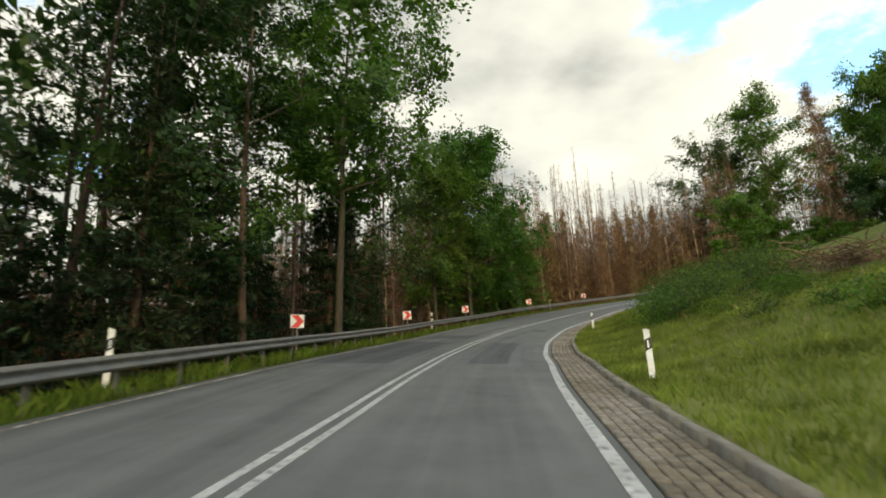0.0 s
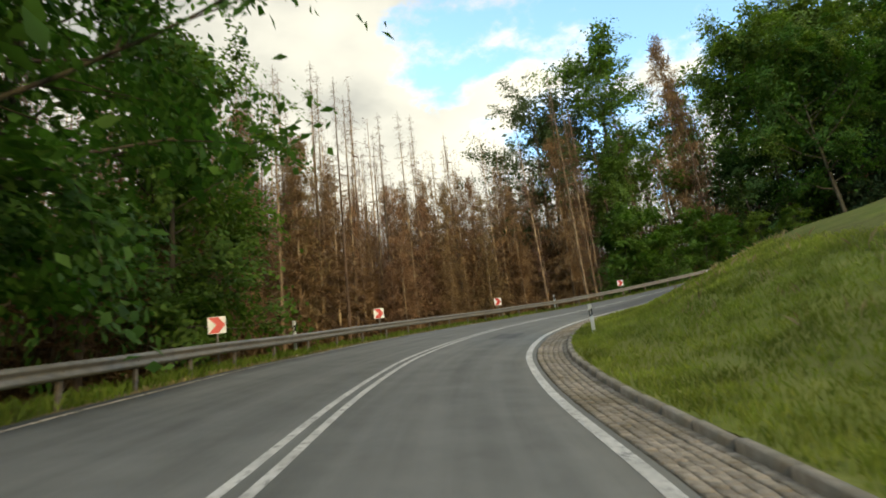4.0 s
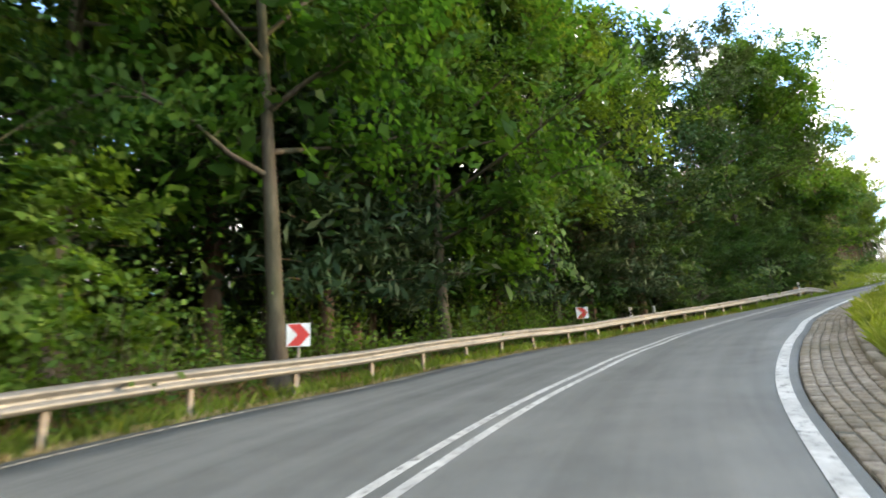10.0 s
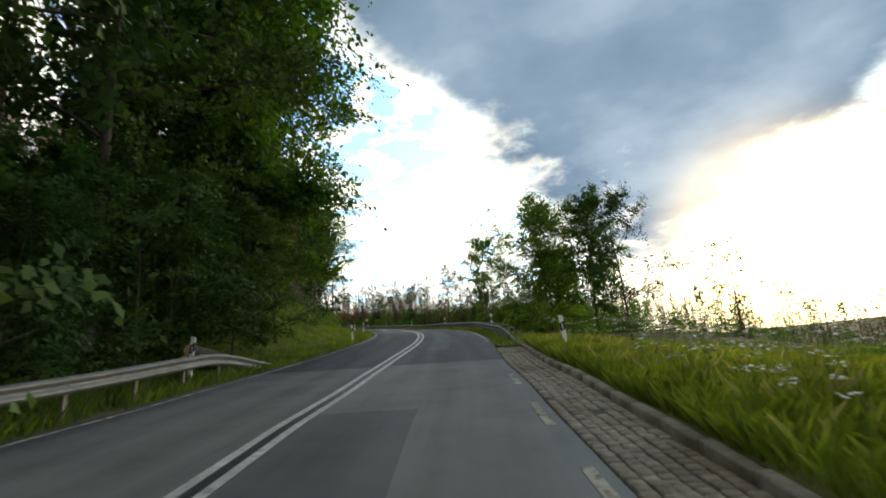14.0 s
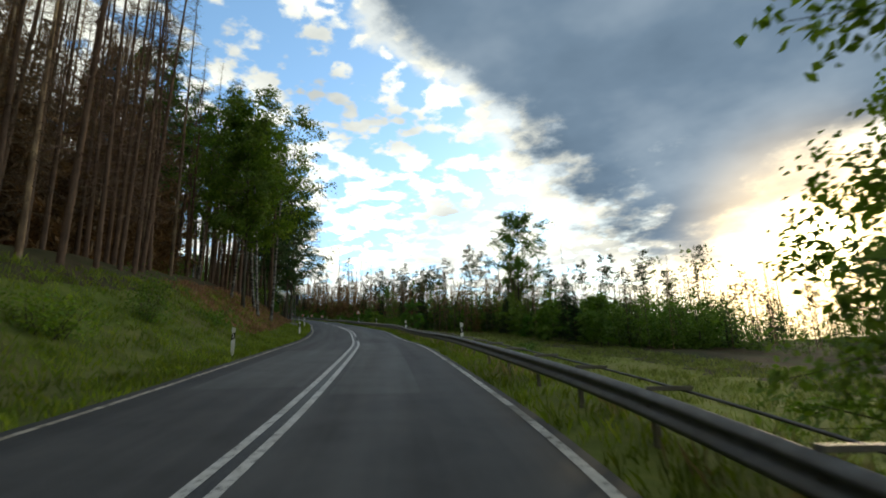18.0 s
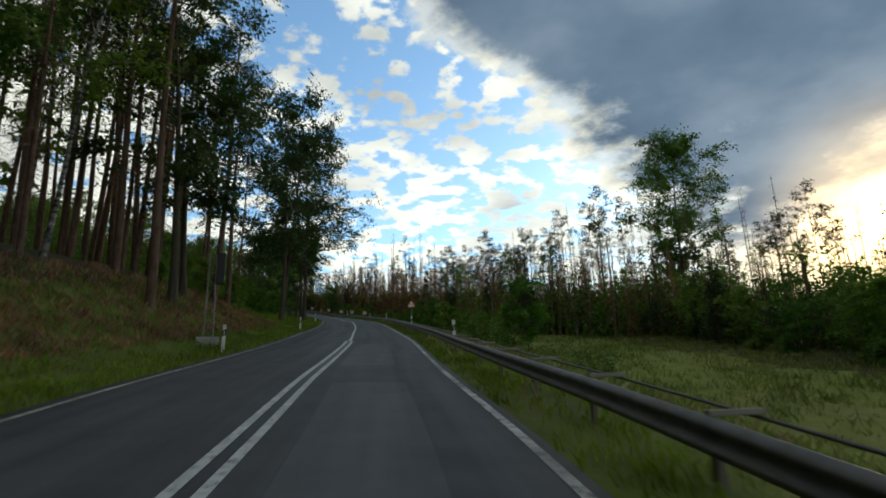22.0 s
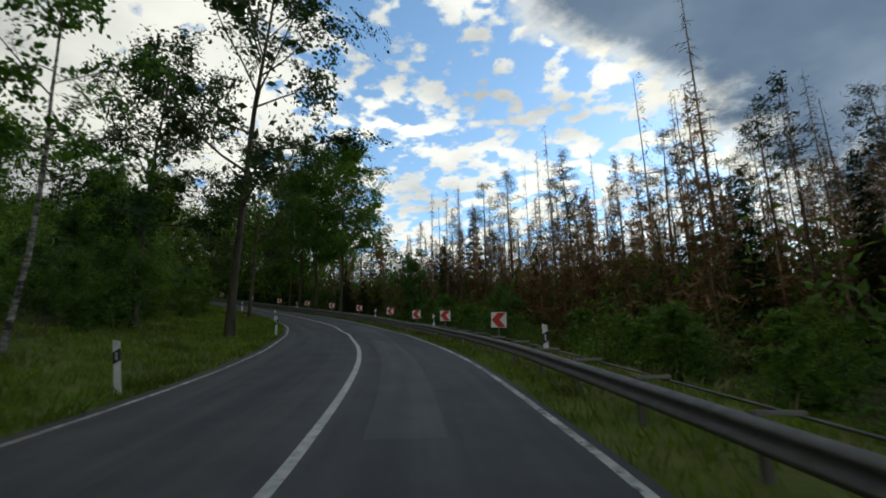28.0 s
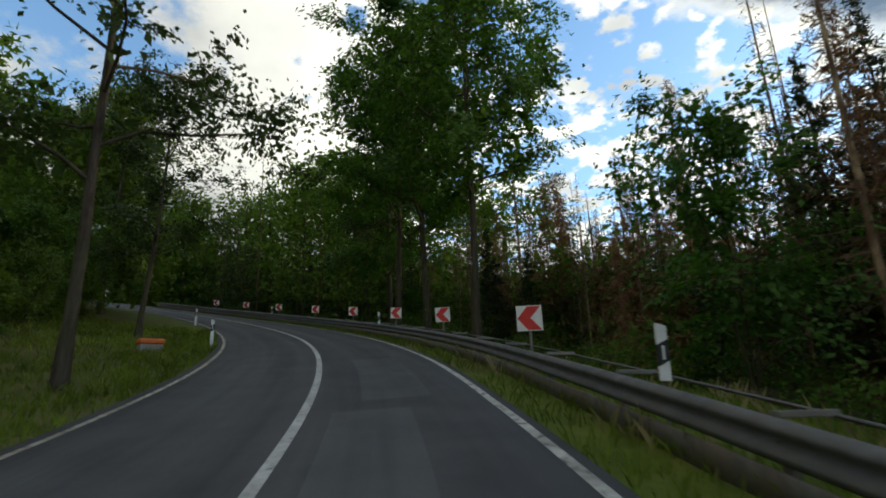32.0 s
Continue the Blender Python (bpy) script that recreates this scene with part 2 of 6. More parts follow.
def foliage(name, stops, through_light=0.35, rough=0.55):
    """Leaves: colour by leaf, with light coming through."""
    m = bpy.data.materials.new(name)
    m.use_nodes = True
    add, link = nodes_of(m.node_tree)
    out = add("ShaderNodeOutputMaterial")
    geo = add("ShaderNodeNewGeometry")
    calm = add("ShaderNodeMapRange"); link(geo.outputs["Random Per Island"], calm.inputs[0]); calm.inputs[3].default_value, calm.inputs[4].default_value = 0.22, 0.86
    r = ramp(add, stops); link(calm.outputs[0], r.inputs[0])
    tc = add("ShaderNodeTexCoord")
    n = add("ShaderNodeTexNoise", Scale=0.7, Detail=4.0); link(tc.outputs["Object"], n.inputs["Vector"])
    mr = add("ShaderNodeMapRange"); link(n.outputs[0], mr.inputs[0])
    mr.inputs[1].default_value, mr.inputs[2].default_value, mr.inputs[3].default_value, mr.inputs[4].default_value = 0.3, 0.7, 0.55, 1.45
    oi = add("ShaderNodeObjectInfo")
    mo = add("ShaderNodeMapRange"); link(oi.outputs["Random"], mo.inputs[0]); mo.inputs[3].default_value, mo.inputs[4].default_value = 0.48, 0.53
    mv = add("ShaderNodeMapRange"); link(oi.outputs["Random"], mv.inputs[0]); mv.inputs[3].default_value, mv.inputs[4].default_value = 1.22, 0.82
    vm = add("ShaderNodeMath", op="MULTIPLY"); link(mr.outputs[0], vm.inputs[0]); link(mv.outputs[0], vm.inputs[1])
    hs = add("ShaderNodeHueSaturation"); link(vm.outputs[0], hs.inputs["Value"]); link(mo.outputs[0], hs.inputs["Hue"]); link(r.outputs[0], hs.inputs["Color"])
    bs = add("ShaderNodeBsdfPrincipled", Roughness=rough); bs.inputs["Specular IOR Level"].default_value = 0.12
    link(hs.outputs[0], bs.inputs["Base Color"])
    tr = add("ShaderNodeBsdfTranslucent")
    hs2 = add("ShaderNodeHueSaturation", Saturation=1.15, Value=1.5); link(hs.outputs[0], hs2.inputs["Color"]); link(hs2.outputs[0], tr.inputs[0])
    mx = add("ShaderNodeMixShader"); mx.inputs[0].default_value = through_light
    link(bs.outputs[0], mx.inputs[1]); link(tr.outputs[0], mx.inputs[2]); link(mx.outputs[0], out.inputs[0])
    return m


def build_asphalt(name, lo, hi, crack=0.6):
    m = bpy.data.materials.new(name)
    m.use_nodes = True
    add, link = nodes_of(m.node_tree)
    out = add("ShaderNodeOutputMaterial")
    bs = add("ShaderNodeBsdfPrincipled", Roughness=0.82); bs.inputs["Specular IOR Level"].default_value = 0.16
    link(bs.outputs[0], out.inputs[0])
    tc = add("ShaderNodeTexCoord")
    uv = add("ShaderNodeUVMap"); uv.uv_map = "metres"
    fine = add("ShaderNodeTexNoise", Scale=130.0, Detail=3.0, Roughness=0.7); link(tc.outputs["Object"], fine.inputs["Vector"])
    mid = add("ShaderNodeTexNoise", Scale=0.9, Detail=7.0, Roughness=0.6); link(tc.outputs["Object"], mid.inputs["Vector"])
    mp = add("ShaderNodeMapping"); mp.inputs["Scale"].default_value = (0.05, 1.5, 1); link(uv.outputs[0], mp.inputs[0])
    streak = add("ShaderNodeTexNoise", Scale=1.0, Detail=4.0, Roughness=0.55); link(mp.outputs[0], streak.inputs["Vector"])
    a = add("ShaderNodeMath", op="MULTIPLY"); link(fine.outputs[0], a.inputs[0]); a.inputs[1].default_value = 0.35
    b = add("ShaderNodeMath", op="MULTIPLY_ADD"); link(mid.outputs[0], b.inputs[0]); b.inputs[1].default_value = 0.45; link(a.outputs[0], b.inputs[2])
    c = add("ShaderNodeMath", op="MULTIPLY_ADD"); link(streak.outputs[0], c.inputs[0]); c.inputs[1].default_value = 0.55; link(b.outputs[0], c.inputs[2])
    r = ramp(add, [(0.46, lo), (0.86, hi)]); link(c.outputs[0], r.inputs[0])
    link(r.outputs[0], bs.inputs["Base Color"])
    rr = add("ShaderNodeMapRange"); link(streak.outputs[0], rr.inputs[0]); rr.inputs[3].default_value, rr.inputs[4].default_value = 0.95, 0.6
    link(rr.outputs[0], bs.inputs["Roughness"])
    bp = add("ShaderNodeBump", Strength=0.35, Distance=0.01); link(fine.outputs[0], bp.inputs["Height"]); link(bp.outputs[0], bs.inputs["Normal"])
    return m


ASPHALT = build_asphalt("asphalt", (0.090, 0.093, 0.089), (0.180, 0.184, 0.174))
ASPHALT_UP = build_asphalt("newer_asphalt", (0.044, 0.045, 0.048), (0.092, 0.092, 0.094))
ASPHALT_NEW = build_asphalt("asphalt_repair", (0.060, 0.062, 0.064), (0.118, 0.120, 0.121))
PAINT = surface("road_paint", [(0.34, (0.15, 0.15, 0.145)), (0.46, (0.46, 0.455, 0.435)), (0.7, (0.60, 0.595, 0.57))], scale=9, rough=0.7, bump=0.15, bump_scale=120, big=(1.2, (0.30, 0.295, 0.28), 0.6))
PAINT_WORN = surface("flaking_road_paint", [(0.36, (0.075, 0.073, 0.066)), (0.47, (0.42, 0.41, 0.38)), (0.75, (0.60, 0.59, 0.55))], scale=6, rough=0.75, bump=0.15, bump_scale=120, big=(0.7, (0.10, 0.098, 0.085), 0.75))
PAINT_OLD = surface("worn_road_paint", [(0.40, (0.12, 0.115, 0.10)), (0.52, (0.44, 0.40, 0.33)), (0.75, (0.55, 0.51, 0.44))], scale=7, rough=0.8, bump=0.15, bump_scale=120, big=(0.8, (0.16, 0.14, 0.11), 0.7))
SEAL = surface("bitumen_seam", [(0.3, (0.018, 0.018, 0.019)), (0.7, (0.04, 0.04, 0.042))], scale=20, rough=0.55, bump=0.1)
SETT = surface("stone_sett", [(0.3, (0.155, 0.132, 0.105)), (0.5, (0.25, 0.216, 0.175)), (0.72, (0.34, 0.30, 0.25))], scale=11, rough=0.85, bump=0.45, bump_scale=60, big=(0.6, (0.15, 0.125, 0.085), 0.8), random_by="object", spread=0.22)
SETT_FAR = surface("stone_sett_joined", [(0.3, (0.155, 0.132, 0.105)), (0.5, (0.25, 0.216, 0.175)), (0.72, (0.34, 0.30, 0.25))], scale=11, rough=0.85, bump=0.45, bump_scale=60, big=(0.6, (0.15, 0.125, 0.085), 0.8), random_by="island", spread=0.22)
JOINT = surface("gutter_bed", [(0.3, (0.045, 0.042, 0.036)), (0.7, (0.12, 0.115, 0.09))], scale=14, rough=0.95, bump=0.5)
KERB = surface("kerb_concrete", [(0.3, (0.17, 0.145, 0.115)), (0.55, (0.28, 0.245, 0.20)), (0.75, (0.37, 0.33, 0.28))], scale=6, rough=0.88, bump=0.35, bump_scale=70, big=(0.9, (0.15, 0.14, 0.11), 0.55), random_by="object", spread=0.15)
CONCRETE = surface("concrete", [(0.3, (0.25, 0.24, 0.22)), (0.7, (0.45, 0.43, 0.39))], scale=5, rough=0.9, bump=0.35, big=(0.9, (0.15, 0.14, 0.12), 0.5))
STEEL = surface("galvanised_steel", [(0.3, (0.15, 0.143, 0.130)), (0.6, (0.215, 0.203, 0.183)), (0.8, (0.265, 0.25, 0.225))], scale=4, rough=0.55, metal=0.55, bump=0.05, bump_scale=20, big=(1.4, (0.25, 0.225, 0.185), 0.55), stretch=(1, 1, 2.5))
# darker copy of the galvanised steel: the backlit shade is put into its colour
STEEL_BACKLIT = surface("backlit_galvanised_steel", [(0.3, (0.08, 0.08, 0.08)), (0.6, (0.13, 0.13, 0.128)), (0.8, (0.18, 0.18, 0.175))], scale=4, rough=0.62, metal=0.3, bump=0.12, bump_scale=20, big=(1.4, (0.12, 0.11, 0.095), 0.55), stretch=(1, 1, 2.5))
STEEL_POST = surface("post_steel", [(0.3, (0.10, 0.094, 0.084)), (0.7, (0.22, 0.21, 0.19))], scale=8, rough=0.6, metal=0.5, bump=0.1, big=(2, (0.18, 0.13, 0.09), 0.6))
WHITE = surface("white_plastic", [(0.3, (0.62, 0.62, 0.58)), (0.6, (0.78, 0.78, 0.75))], scale=7, rough=0.5, bump=0.05, big=(3, (0.45, 0.44, 0.38), 0.5))
BLACK = surface("black_plastic", [(0.3, (0.012, 0.012, 0.013)), (0.7, (0.03, 0.03, 0.03))], scale=12, rough=0.5, bump=0.05)
REFLECT = surface("reflector", [(0.3, (0.55, 0.55, 0.53)), (0.7, (0.75, 0.75, 0.72))], scale=50, rough=0.25, bump=0.1, spec=0.6)
SIGN_WHITE = surface("sign_white_sheeting", [(0.3, (0.66, 0.66, 0.62)), (0.6, (0.80, 0.80, 0.76))], scale=5, rough=0.45, bump=0.0, big=(4, (0.55, 0.53, 0.46), 0.4))
SIGN_RED = surface("sign_red_sheeting", [(0.3, (0.52, 0.03, 0.025)), (0.7, (0.66, 0.05, 0.035))], scale=5, rough=0.4, bump=0.0)
SIGN_BACK = surface("sign_back_aluminium", [(0.3, (0.25, 0.25, 0.25)), (0.7, (0.42, 0.42, 0.42))], scale=6, rough=0.5, metal=0.6, bump=0.05)
ORANGE = surface("orange_cover", [(0.3, (0.62, 0.13, 0.03)), (0.7, (0.78, 0.20, 0.05))], scale=6, rough=0.5, bump=0.05)
MEADOW = surface("meadow_ground", [(0.30, (0.058, 0.075, 0.014)), (0.5, (0.088, 0.118, 0.020)), (0.7, (0.135, 0.148, 0.032))], scale=1.3, detail=10, rough=0.95, bump=0.9, bump_scale=9, big=(0.18, (0.11, 0.085, 0.045), 0.45), spec=0.1)
SOIL = surface("sandy_soil", [(0.3, (0.12, 0.088, 0.052)), (0.5, (0.20, 0.15, 0.09)), (0.72, (0.27, 0.215, 0.14))], scale=5, rough=0.95, bump=0.6, bump_scale=40, big=(0.9, (0.10, 0.11, 0.035), 0.7), spec=0.1)
MOWN_GROUND = surface("mown_ground", [(0.30, (0.105, 0.125, 0.026)), (0.5, (0.15, 0.175, 0.036)), (0.7, (0.21, 0.215, 0.055))], scale=1.3, detail=10, rough=0.95, bump=0.7, bump_scale=9, big=(0.18, (0.19, 0.165, 0.07), 0.4), spec=0.1)
LITTER = surface("forest_floor", [(0.3, (0.030, 0.022, 0.014)), (0.5, (0.060, 0.043, 0.025)), (0.72, (0.075, 0.070, 0.030))], scale=1.1, detail=10, rough=0.98, bump=1.0, bump_scale=8, big=(0.25, (0.035, 0.050, 0.015), 0.6), spec=0.1)
BLADE = foliage("grass_blades", [(0.0, (0.080, 0.118, 0.021)), (0.55, (0.128, 0.172, 0.030)), (0.88, (0.178, 0.206, 0.046)), (1.0, (0.22, 0.21, 0.07))], 0.5, 0.65)
DRY = foliage("dry_grass", [(0.0, (0.16, 0.13, 0.06)), (0.6, (0.26, 0.21, 0.11)), (1.0, (0.33, 0.29, 0.17))], 0.3, 0.7)
MOWN = foliage("mown_grass", [(0.0, (0.13, 0.165, 0.034)), (0.55, (0.19, 0.22, 0.05)), (0.88, (0.25, 0.26, 0.075)), (1.0, (0.32, 0.29, 0.12))], 0.5, 0.65)
HAY = foliage("yellowing_grass", [(0.0, (0.13, 0.16, 0.034)), (0.5, (0.21, 0.22, 0.06)), (1.0, (0.32, 0.29, 0.12))], 0.45, 0.7)
UMBEL = surface("white_umbels", [(0.3, (0.60, 0.60, 0.52)), (0.7, (0.80, 0.80, 0.74))], scale=30, rough=0.8, bump=0.2)
LEAF = foliage("broad_leaves", [(0.0, (0.042, 0.080, 0.016)), (0.5, (0.076, 0.135, 0.027)), (0.9, (0.122, 0.185, 0.040)), (1.0, (0.165, 0.205, 0.052))], 0.4)
LEAF_LIGHT = foliage("maple_leaves", [(0.0, (0.058, 0.106, 0.019)), (0.5, (0.094, 0.162, 0.030)), (1.0, (0.145, 0.205, 0.046))], 0.45)
LEAF_DARK = foliage("dark_leaves", [(0.0, (0.020, 0.040, 0.012)), (0.6, (0.036, 0.065, 0.020)), (1.0, (0.060, 0.090, 0.028))], 0.25)
LEAF_BEECH = foliage("beech_leaves", [(0.0, (0.026, 0.052, 0.014)), (0.5, (0.048, 0.086, 0.023)), (0.9, (0.078, 0.122, 0.034)), (1.0, (0.11, 0.145, 0.045))], 0.35)
NEEDLE = foliage("green_needles", [(0.0, (0.016, 0.032, 0.014)), (0.6, (0.030, 0.052, 0.022)), (1.0, (0.050, 0.072, 0.030))], 0.12, 0.6)
RUST = foliage("dead_needles", [(0.0, (0.115, 0.064, 0.037)), (0.5, (0.20, 0.114, 0.065)), (1.0, (0.30, 0.182, 0.105))], 0.2, 0.85)
TWIG = foliage("dead_twigs", [(0.0, (0.082, 0.051, 0.036)), (0.5, (0.15, 0.096, 0.068)), (1.0, (0.23, 0.158, 0.112))], 0.0, 0.9)
BARK = surface("grey_bark", [(0.3, (0.038, 0.031, 0.024)), (0.55, (0.078, 0.064, 0.049)), (0.75, (0.12, 0.104, 0.08))], scale=5, rough=0.95, bump=0.9, bump_scale=14, stretch=(1, 1, 0.22), big=(1.0, (0.075, 0.085, 0.035), 0.5), spec=0.1)
BARK_DEAD = surface("flaking_spruce_bark", [(0.32, (0.085, 0.055, 0.036)), (0.5, (0.17, 0.115, 0.072)), (0.60, (0.36, 0.26, 0.15)), (0.8, (0.50, 0.38, 0.22))], scale=2.6, rough=0.92, bump=0.7, bump_scale=12, stretch=(1, 1, 0.3), big=(0.5, (0.11, 0.075, 0.05), 0.6), random_by="object", spread=0.35, spec=0.1)
BARK_PINE = surface("pine_bark", [(0.3, (0.06, 0.040, 0.029)), (0.6, (0.145, 0.092, 0.062)), (0.8, (0.23, 0.145, 0.092))], scale=4, rough=0.95, bump=0.9, bump_scale=10, stretch=(1, 1, 0.35), spec=0.1)
BARK_BIRCH = surface("birch_bark", [(0.40, (0.03, 0.03, 0.03)), (0.52, (0.17, 0.155, 0.13)), (0.72, (0.42, 0.40, 0.36))], scale=3.2, rough=0.8, bump=0.3, bump_scale=12, stretch=(0.6, 0.6, 1.8), spec=0.15)
RUSTY_LID = surface("rusty_lid", [(0.3, (0.20, 0.10, 0.05)), (0.7, (0.36, 0.20, 0.10))], scale=7, rough=0.9, bump=0.3, big=(1.5, (0.30, 0.25, 0.20), 0.5))
WOOD_CUT = surface("cut_wood", [(0.3, (0.30, 0.19, 0.10)), (0.7, (0.50, 0.34, 0.19))], scale=9, rough=0.9, bump=0.3)
BRUSH = foliage("cut_brush", [(0.0, (0.10, 0.06, 0.04)), (0.6, (0.18, 0.11, 0.075)), (1.0, (0.26, 0.17, 0.12))], 0.0, 0.95)

# ---- the route: where road, verge and terrain lie ----
EYE = 1.47


def table(rows):
    a = np.array(rows, float)
    return a[:, 0], a[:, 1]


BANK = table([(-3, 2.43), (0, 2.43), (0.75, 2.80), (1.5, 3.27), (2.25, 3.83), (3, 4.46), (3.75, 5.08), (4.5, 5.38), (5.25, 5.62), (6, 6.07), (6.75, 6.45), (7.5, 6.53), (8.25, 6.48), (9, 5.97), (9.75, 5.16), (10.5, 4.31), (11.25, 3.35), (12, 2.97), (12.75, 2.72), (13.5, 2.29), (14.25, 1.69), (15, 1.00), (15.75, 0.54), (16.5, 0.33), (17.25, 0.20), (18, 0.06), (18.75, 0.01), (19.5, 0.17), (20.25, 0.31), (21, 0.37), (21.75, 0.39), (22.5, 0.49), (23.25, 0.59), (24, 0.65), (24.75, 0.69), (25.5, 0.71), (26.25, 0.71), (27, 0.72), (27.75, 0.68), (28.5, 0.46), (29.25, 0.30), (30, 0.22), (30.75, 0.17), (31.25, 0.0), (32.25, -1.7), (33, -2.0), (45, -2.0)])
MIDDLE = table([(-3, -2.45), (0, -2.45), (0.75, -2.05), (1.5, -1.81), (2.25, -1.72), (3, -1.83), (3.75, -1.94), (4.5, -1.95), (5.25, -2.08), (6, -2.35), (6.75, -2.73), (7.5, -2.93), (8.25, -2.97), (9, -2.88), (9.75, -2.58), (10.5, -2.12), (11.25, -1.75), (12, -1.58), (12.75, -1.78), (13.5, -2.05), (14.25, -2.34), (15, -2.54), (15.75, -2.50), (16.5, -2.29), (17.25, -2.03), (18, -1.83), (18.75, -1.67), (19.5, -1.56), (20.25, -1.53), (21, -1.55), (21.75, -1.58), (22.5, -1.59), (23.25, -1.58), (24, -1.67), (24.75, -1.74), (25.5, -1.75), (26.25, -1.71), (27, -1.57), (27.75, -1.37), (28.5, -1.30), (29.25, -1.37), (30, -1.45), (30.75, -1.60), (31.5, -1.63), (32.25, -1.24), (33, -1.22), (33.75, -1.22), (35, -1.12), (45, -1.4)])
RIGHT = table([(-3, 0.97), (0, 0.97), (0.75, 1.35), (1.5, 1.74), (2.25, 1.82), (3, 1.68), (3.75, 1.51), (4.5, 1.58), (5.25, 1.37), (6, 1.02), (6.75, 0.81), (7.5, 0.90), (8.25, 0.82), (9, 0.66), (9.75, 0.63), (10.5, 1.01), (11.25, 1.34), (12, 1.65), (12.75, 1.68), (13.5, 1.39), (14.25, 1.11), (15, 0.90), (15.75, 0.78), (16.5, 1.01), (17.25, 1.30), (18, 1.47), (18.75, 1.62), (19.5, 1.69), (20.25, 1.66), (21, 1.57), (21.75, 1.53), (22.5, 1.53), (23.25, 1.48), (24, 1.45), (24.75, 1.38), (25.5, 1.31), (26.25, 1.39), (27, 1.56), (27.75, 1.71), (28.5, 1.86), (29.25, 1.81), (30, 1.69), (30.75, 1.52), (31.5, 1.46), (32.25, 1.55), (33, 1.57), (33.75, 1.72), (35, 1.82), (45, 1.60)])
LEFT = table([(-3, -6.54), (0, -6.54), (0.75, -6.21), (1.5, -5.92), (2.25, -5.76), (3, -5.75), (3.75, -5.89), (4.5, -6.06), (5.25, -6.30), (6, -6.65), (6.75, -6.97), (7.5, -7.23), (8.25, -7.39), (9, -7.38), (9.75, -7.15), (10.5, -6.71), (11.25, -6.26), (12, -6.03), (12.75, -6.03), (13.5, -6.17), (14.25, -6.31), (15, -6.25), (15.75, -5.95), (16.5, -5.62), (17.25, -5.27), (18, -4.93), (18.75, -4.72), (19.5, -4.73), (20.25, -4.77), (21, -4.78), (21.75, -4.80), (22.5, -4.90), (23.25, -5.00), (24, -5.09), (24.75, -5.14), (25.5, -5.15), (26.25, -5.10), (27, -5.04), (27.75, -4.97), (28.5, -4.85), (29.25, -4.79), (30, -4.76), (30.75, -4.88), (31.5, -4.91), (32.25, -4.52), (33, -4.38), (33.75, -4.28), (35, -4.28), (36, -4.3), (45, -4.5)])
# height that the ground reaches beside the road, left and right
RISE_L = table([(-3, -7.0), (3.5, -6.0), (5.5, -3.0), (7, -0.6), (9, 0.3), (10.5, 1.8), (13, 2.6), (15, 1.6), (17, 3.4), (19, 4.6), (24.5, 4.6), (26, 2.6), (28, 1.2), (33, 0.8), (45, 0.5)])
RISE_R = table([(-3, 2.4), (3.5, 2.45), (5.5, 2.3), (7.5, 2.2), (9.5, 1.6), (11, 0.9), (13, 0.2), (15, -0.3), (16, -1.6), (18, -2.6), (22, -2.4), (25, -1.6), (28, -1.2), (45, -1.0)])
GUTTER_END = 16.5


def build_route():
    t = np.array([r[0] for r in ROWS])
    p = np.array([r[1:4] for r in ROWS])
    p[:, 2] -= EYE
    v0 = (p[1] - p[0]) / (t[1] - t[0])
    back = [(-3.0 + 0.5 * i, p[0] + v0 * (-3.0 + 0.5 * i)) for i in range(6)]
    # beyond the last row the bend goes on, tightening at first, and climbs
    ahead, q = [], p[-1].copy()
    v = (p[-1] - p[-2]) / (t[-1] - t[-2])
    speed = math.hypot(v[0], v[1])
    way, s = radians(ROWS[-1][6] + 93.06), 0.0
    for i in range(110):
        ds = 0.1 * speed
        s += ds
        k = min(s / 40, 1.6)
        way += ds * (0.0061 + 0.0249 * k - 0.0176 * k * k)
        q = q + np.array([math.cos(way), math.sin(way), 0.1766 + 0.0214 * min(k, 1.0)]) * ds
        if i % 5 == 4:
            ahead.append((32.1 + 0.1 * i, q))
    knots = np.array([b[1] for b in back] + list(p) + [a[1] for a in ahead])
    times = np.array([b[0] for b in back] + list(t) + [a[0] for a in ahead])
    fine, fp = [], []
    for i in range(len(times) - 1):
        p0, p1, p2, p3 = knots[max(i - 1, 0)], knots[i], knots[i + 1], knots[min(i + 2, len(knots) - 1)]
        for k in range(10):
            s = k / 10
            fine.append(times[i] + (times[i + 1] - times[i]) * s)
            fp.append(0.5 * (2 * p1 + (p2 - p0) * s + (2 * p0 - 5 * p1 + 4 * p2 - p3) * s * s + (3 * p1 - p0 - 3 * p2 + p3) * s ** 3))
    fp = np.array(fp)
    for _ in range(3):
        fp[1:-1] = 0.25 * fp[:-2] + 0.5 * fp[1:-1] + 0.25 * fp[2:]
    return np.array(fine), fp


RU, RP = build_route()
RT = np.gradient(RP, axis=0)
RT[:, 2] = 0
RT /= np.linalg.norm(RT, axis=1)[:, None]
RSIDE = np.stack([RT[:, 1], -RT[:, 0], 0 * RT[:, 0]], 1)
RS = np.concatenate([[0], np.cumsum(np.linalg.norm(np.diff(RP, axis=0), axis=1))])


def station(u):
    return np.interp(u, RU, RS)


def moment(s):
    return np.interp(s, RS, RU)


def of(tab, u):
    return np.interp(u, tab[0], tab[1])


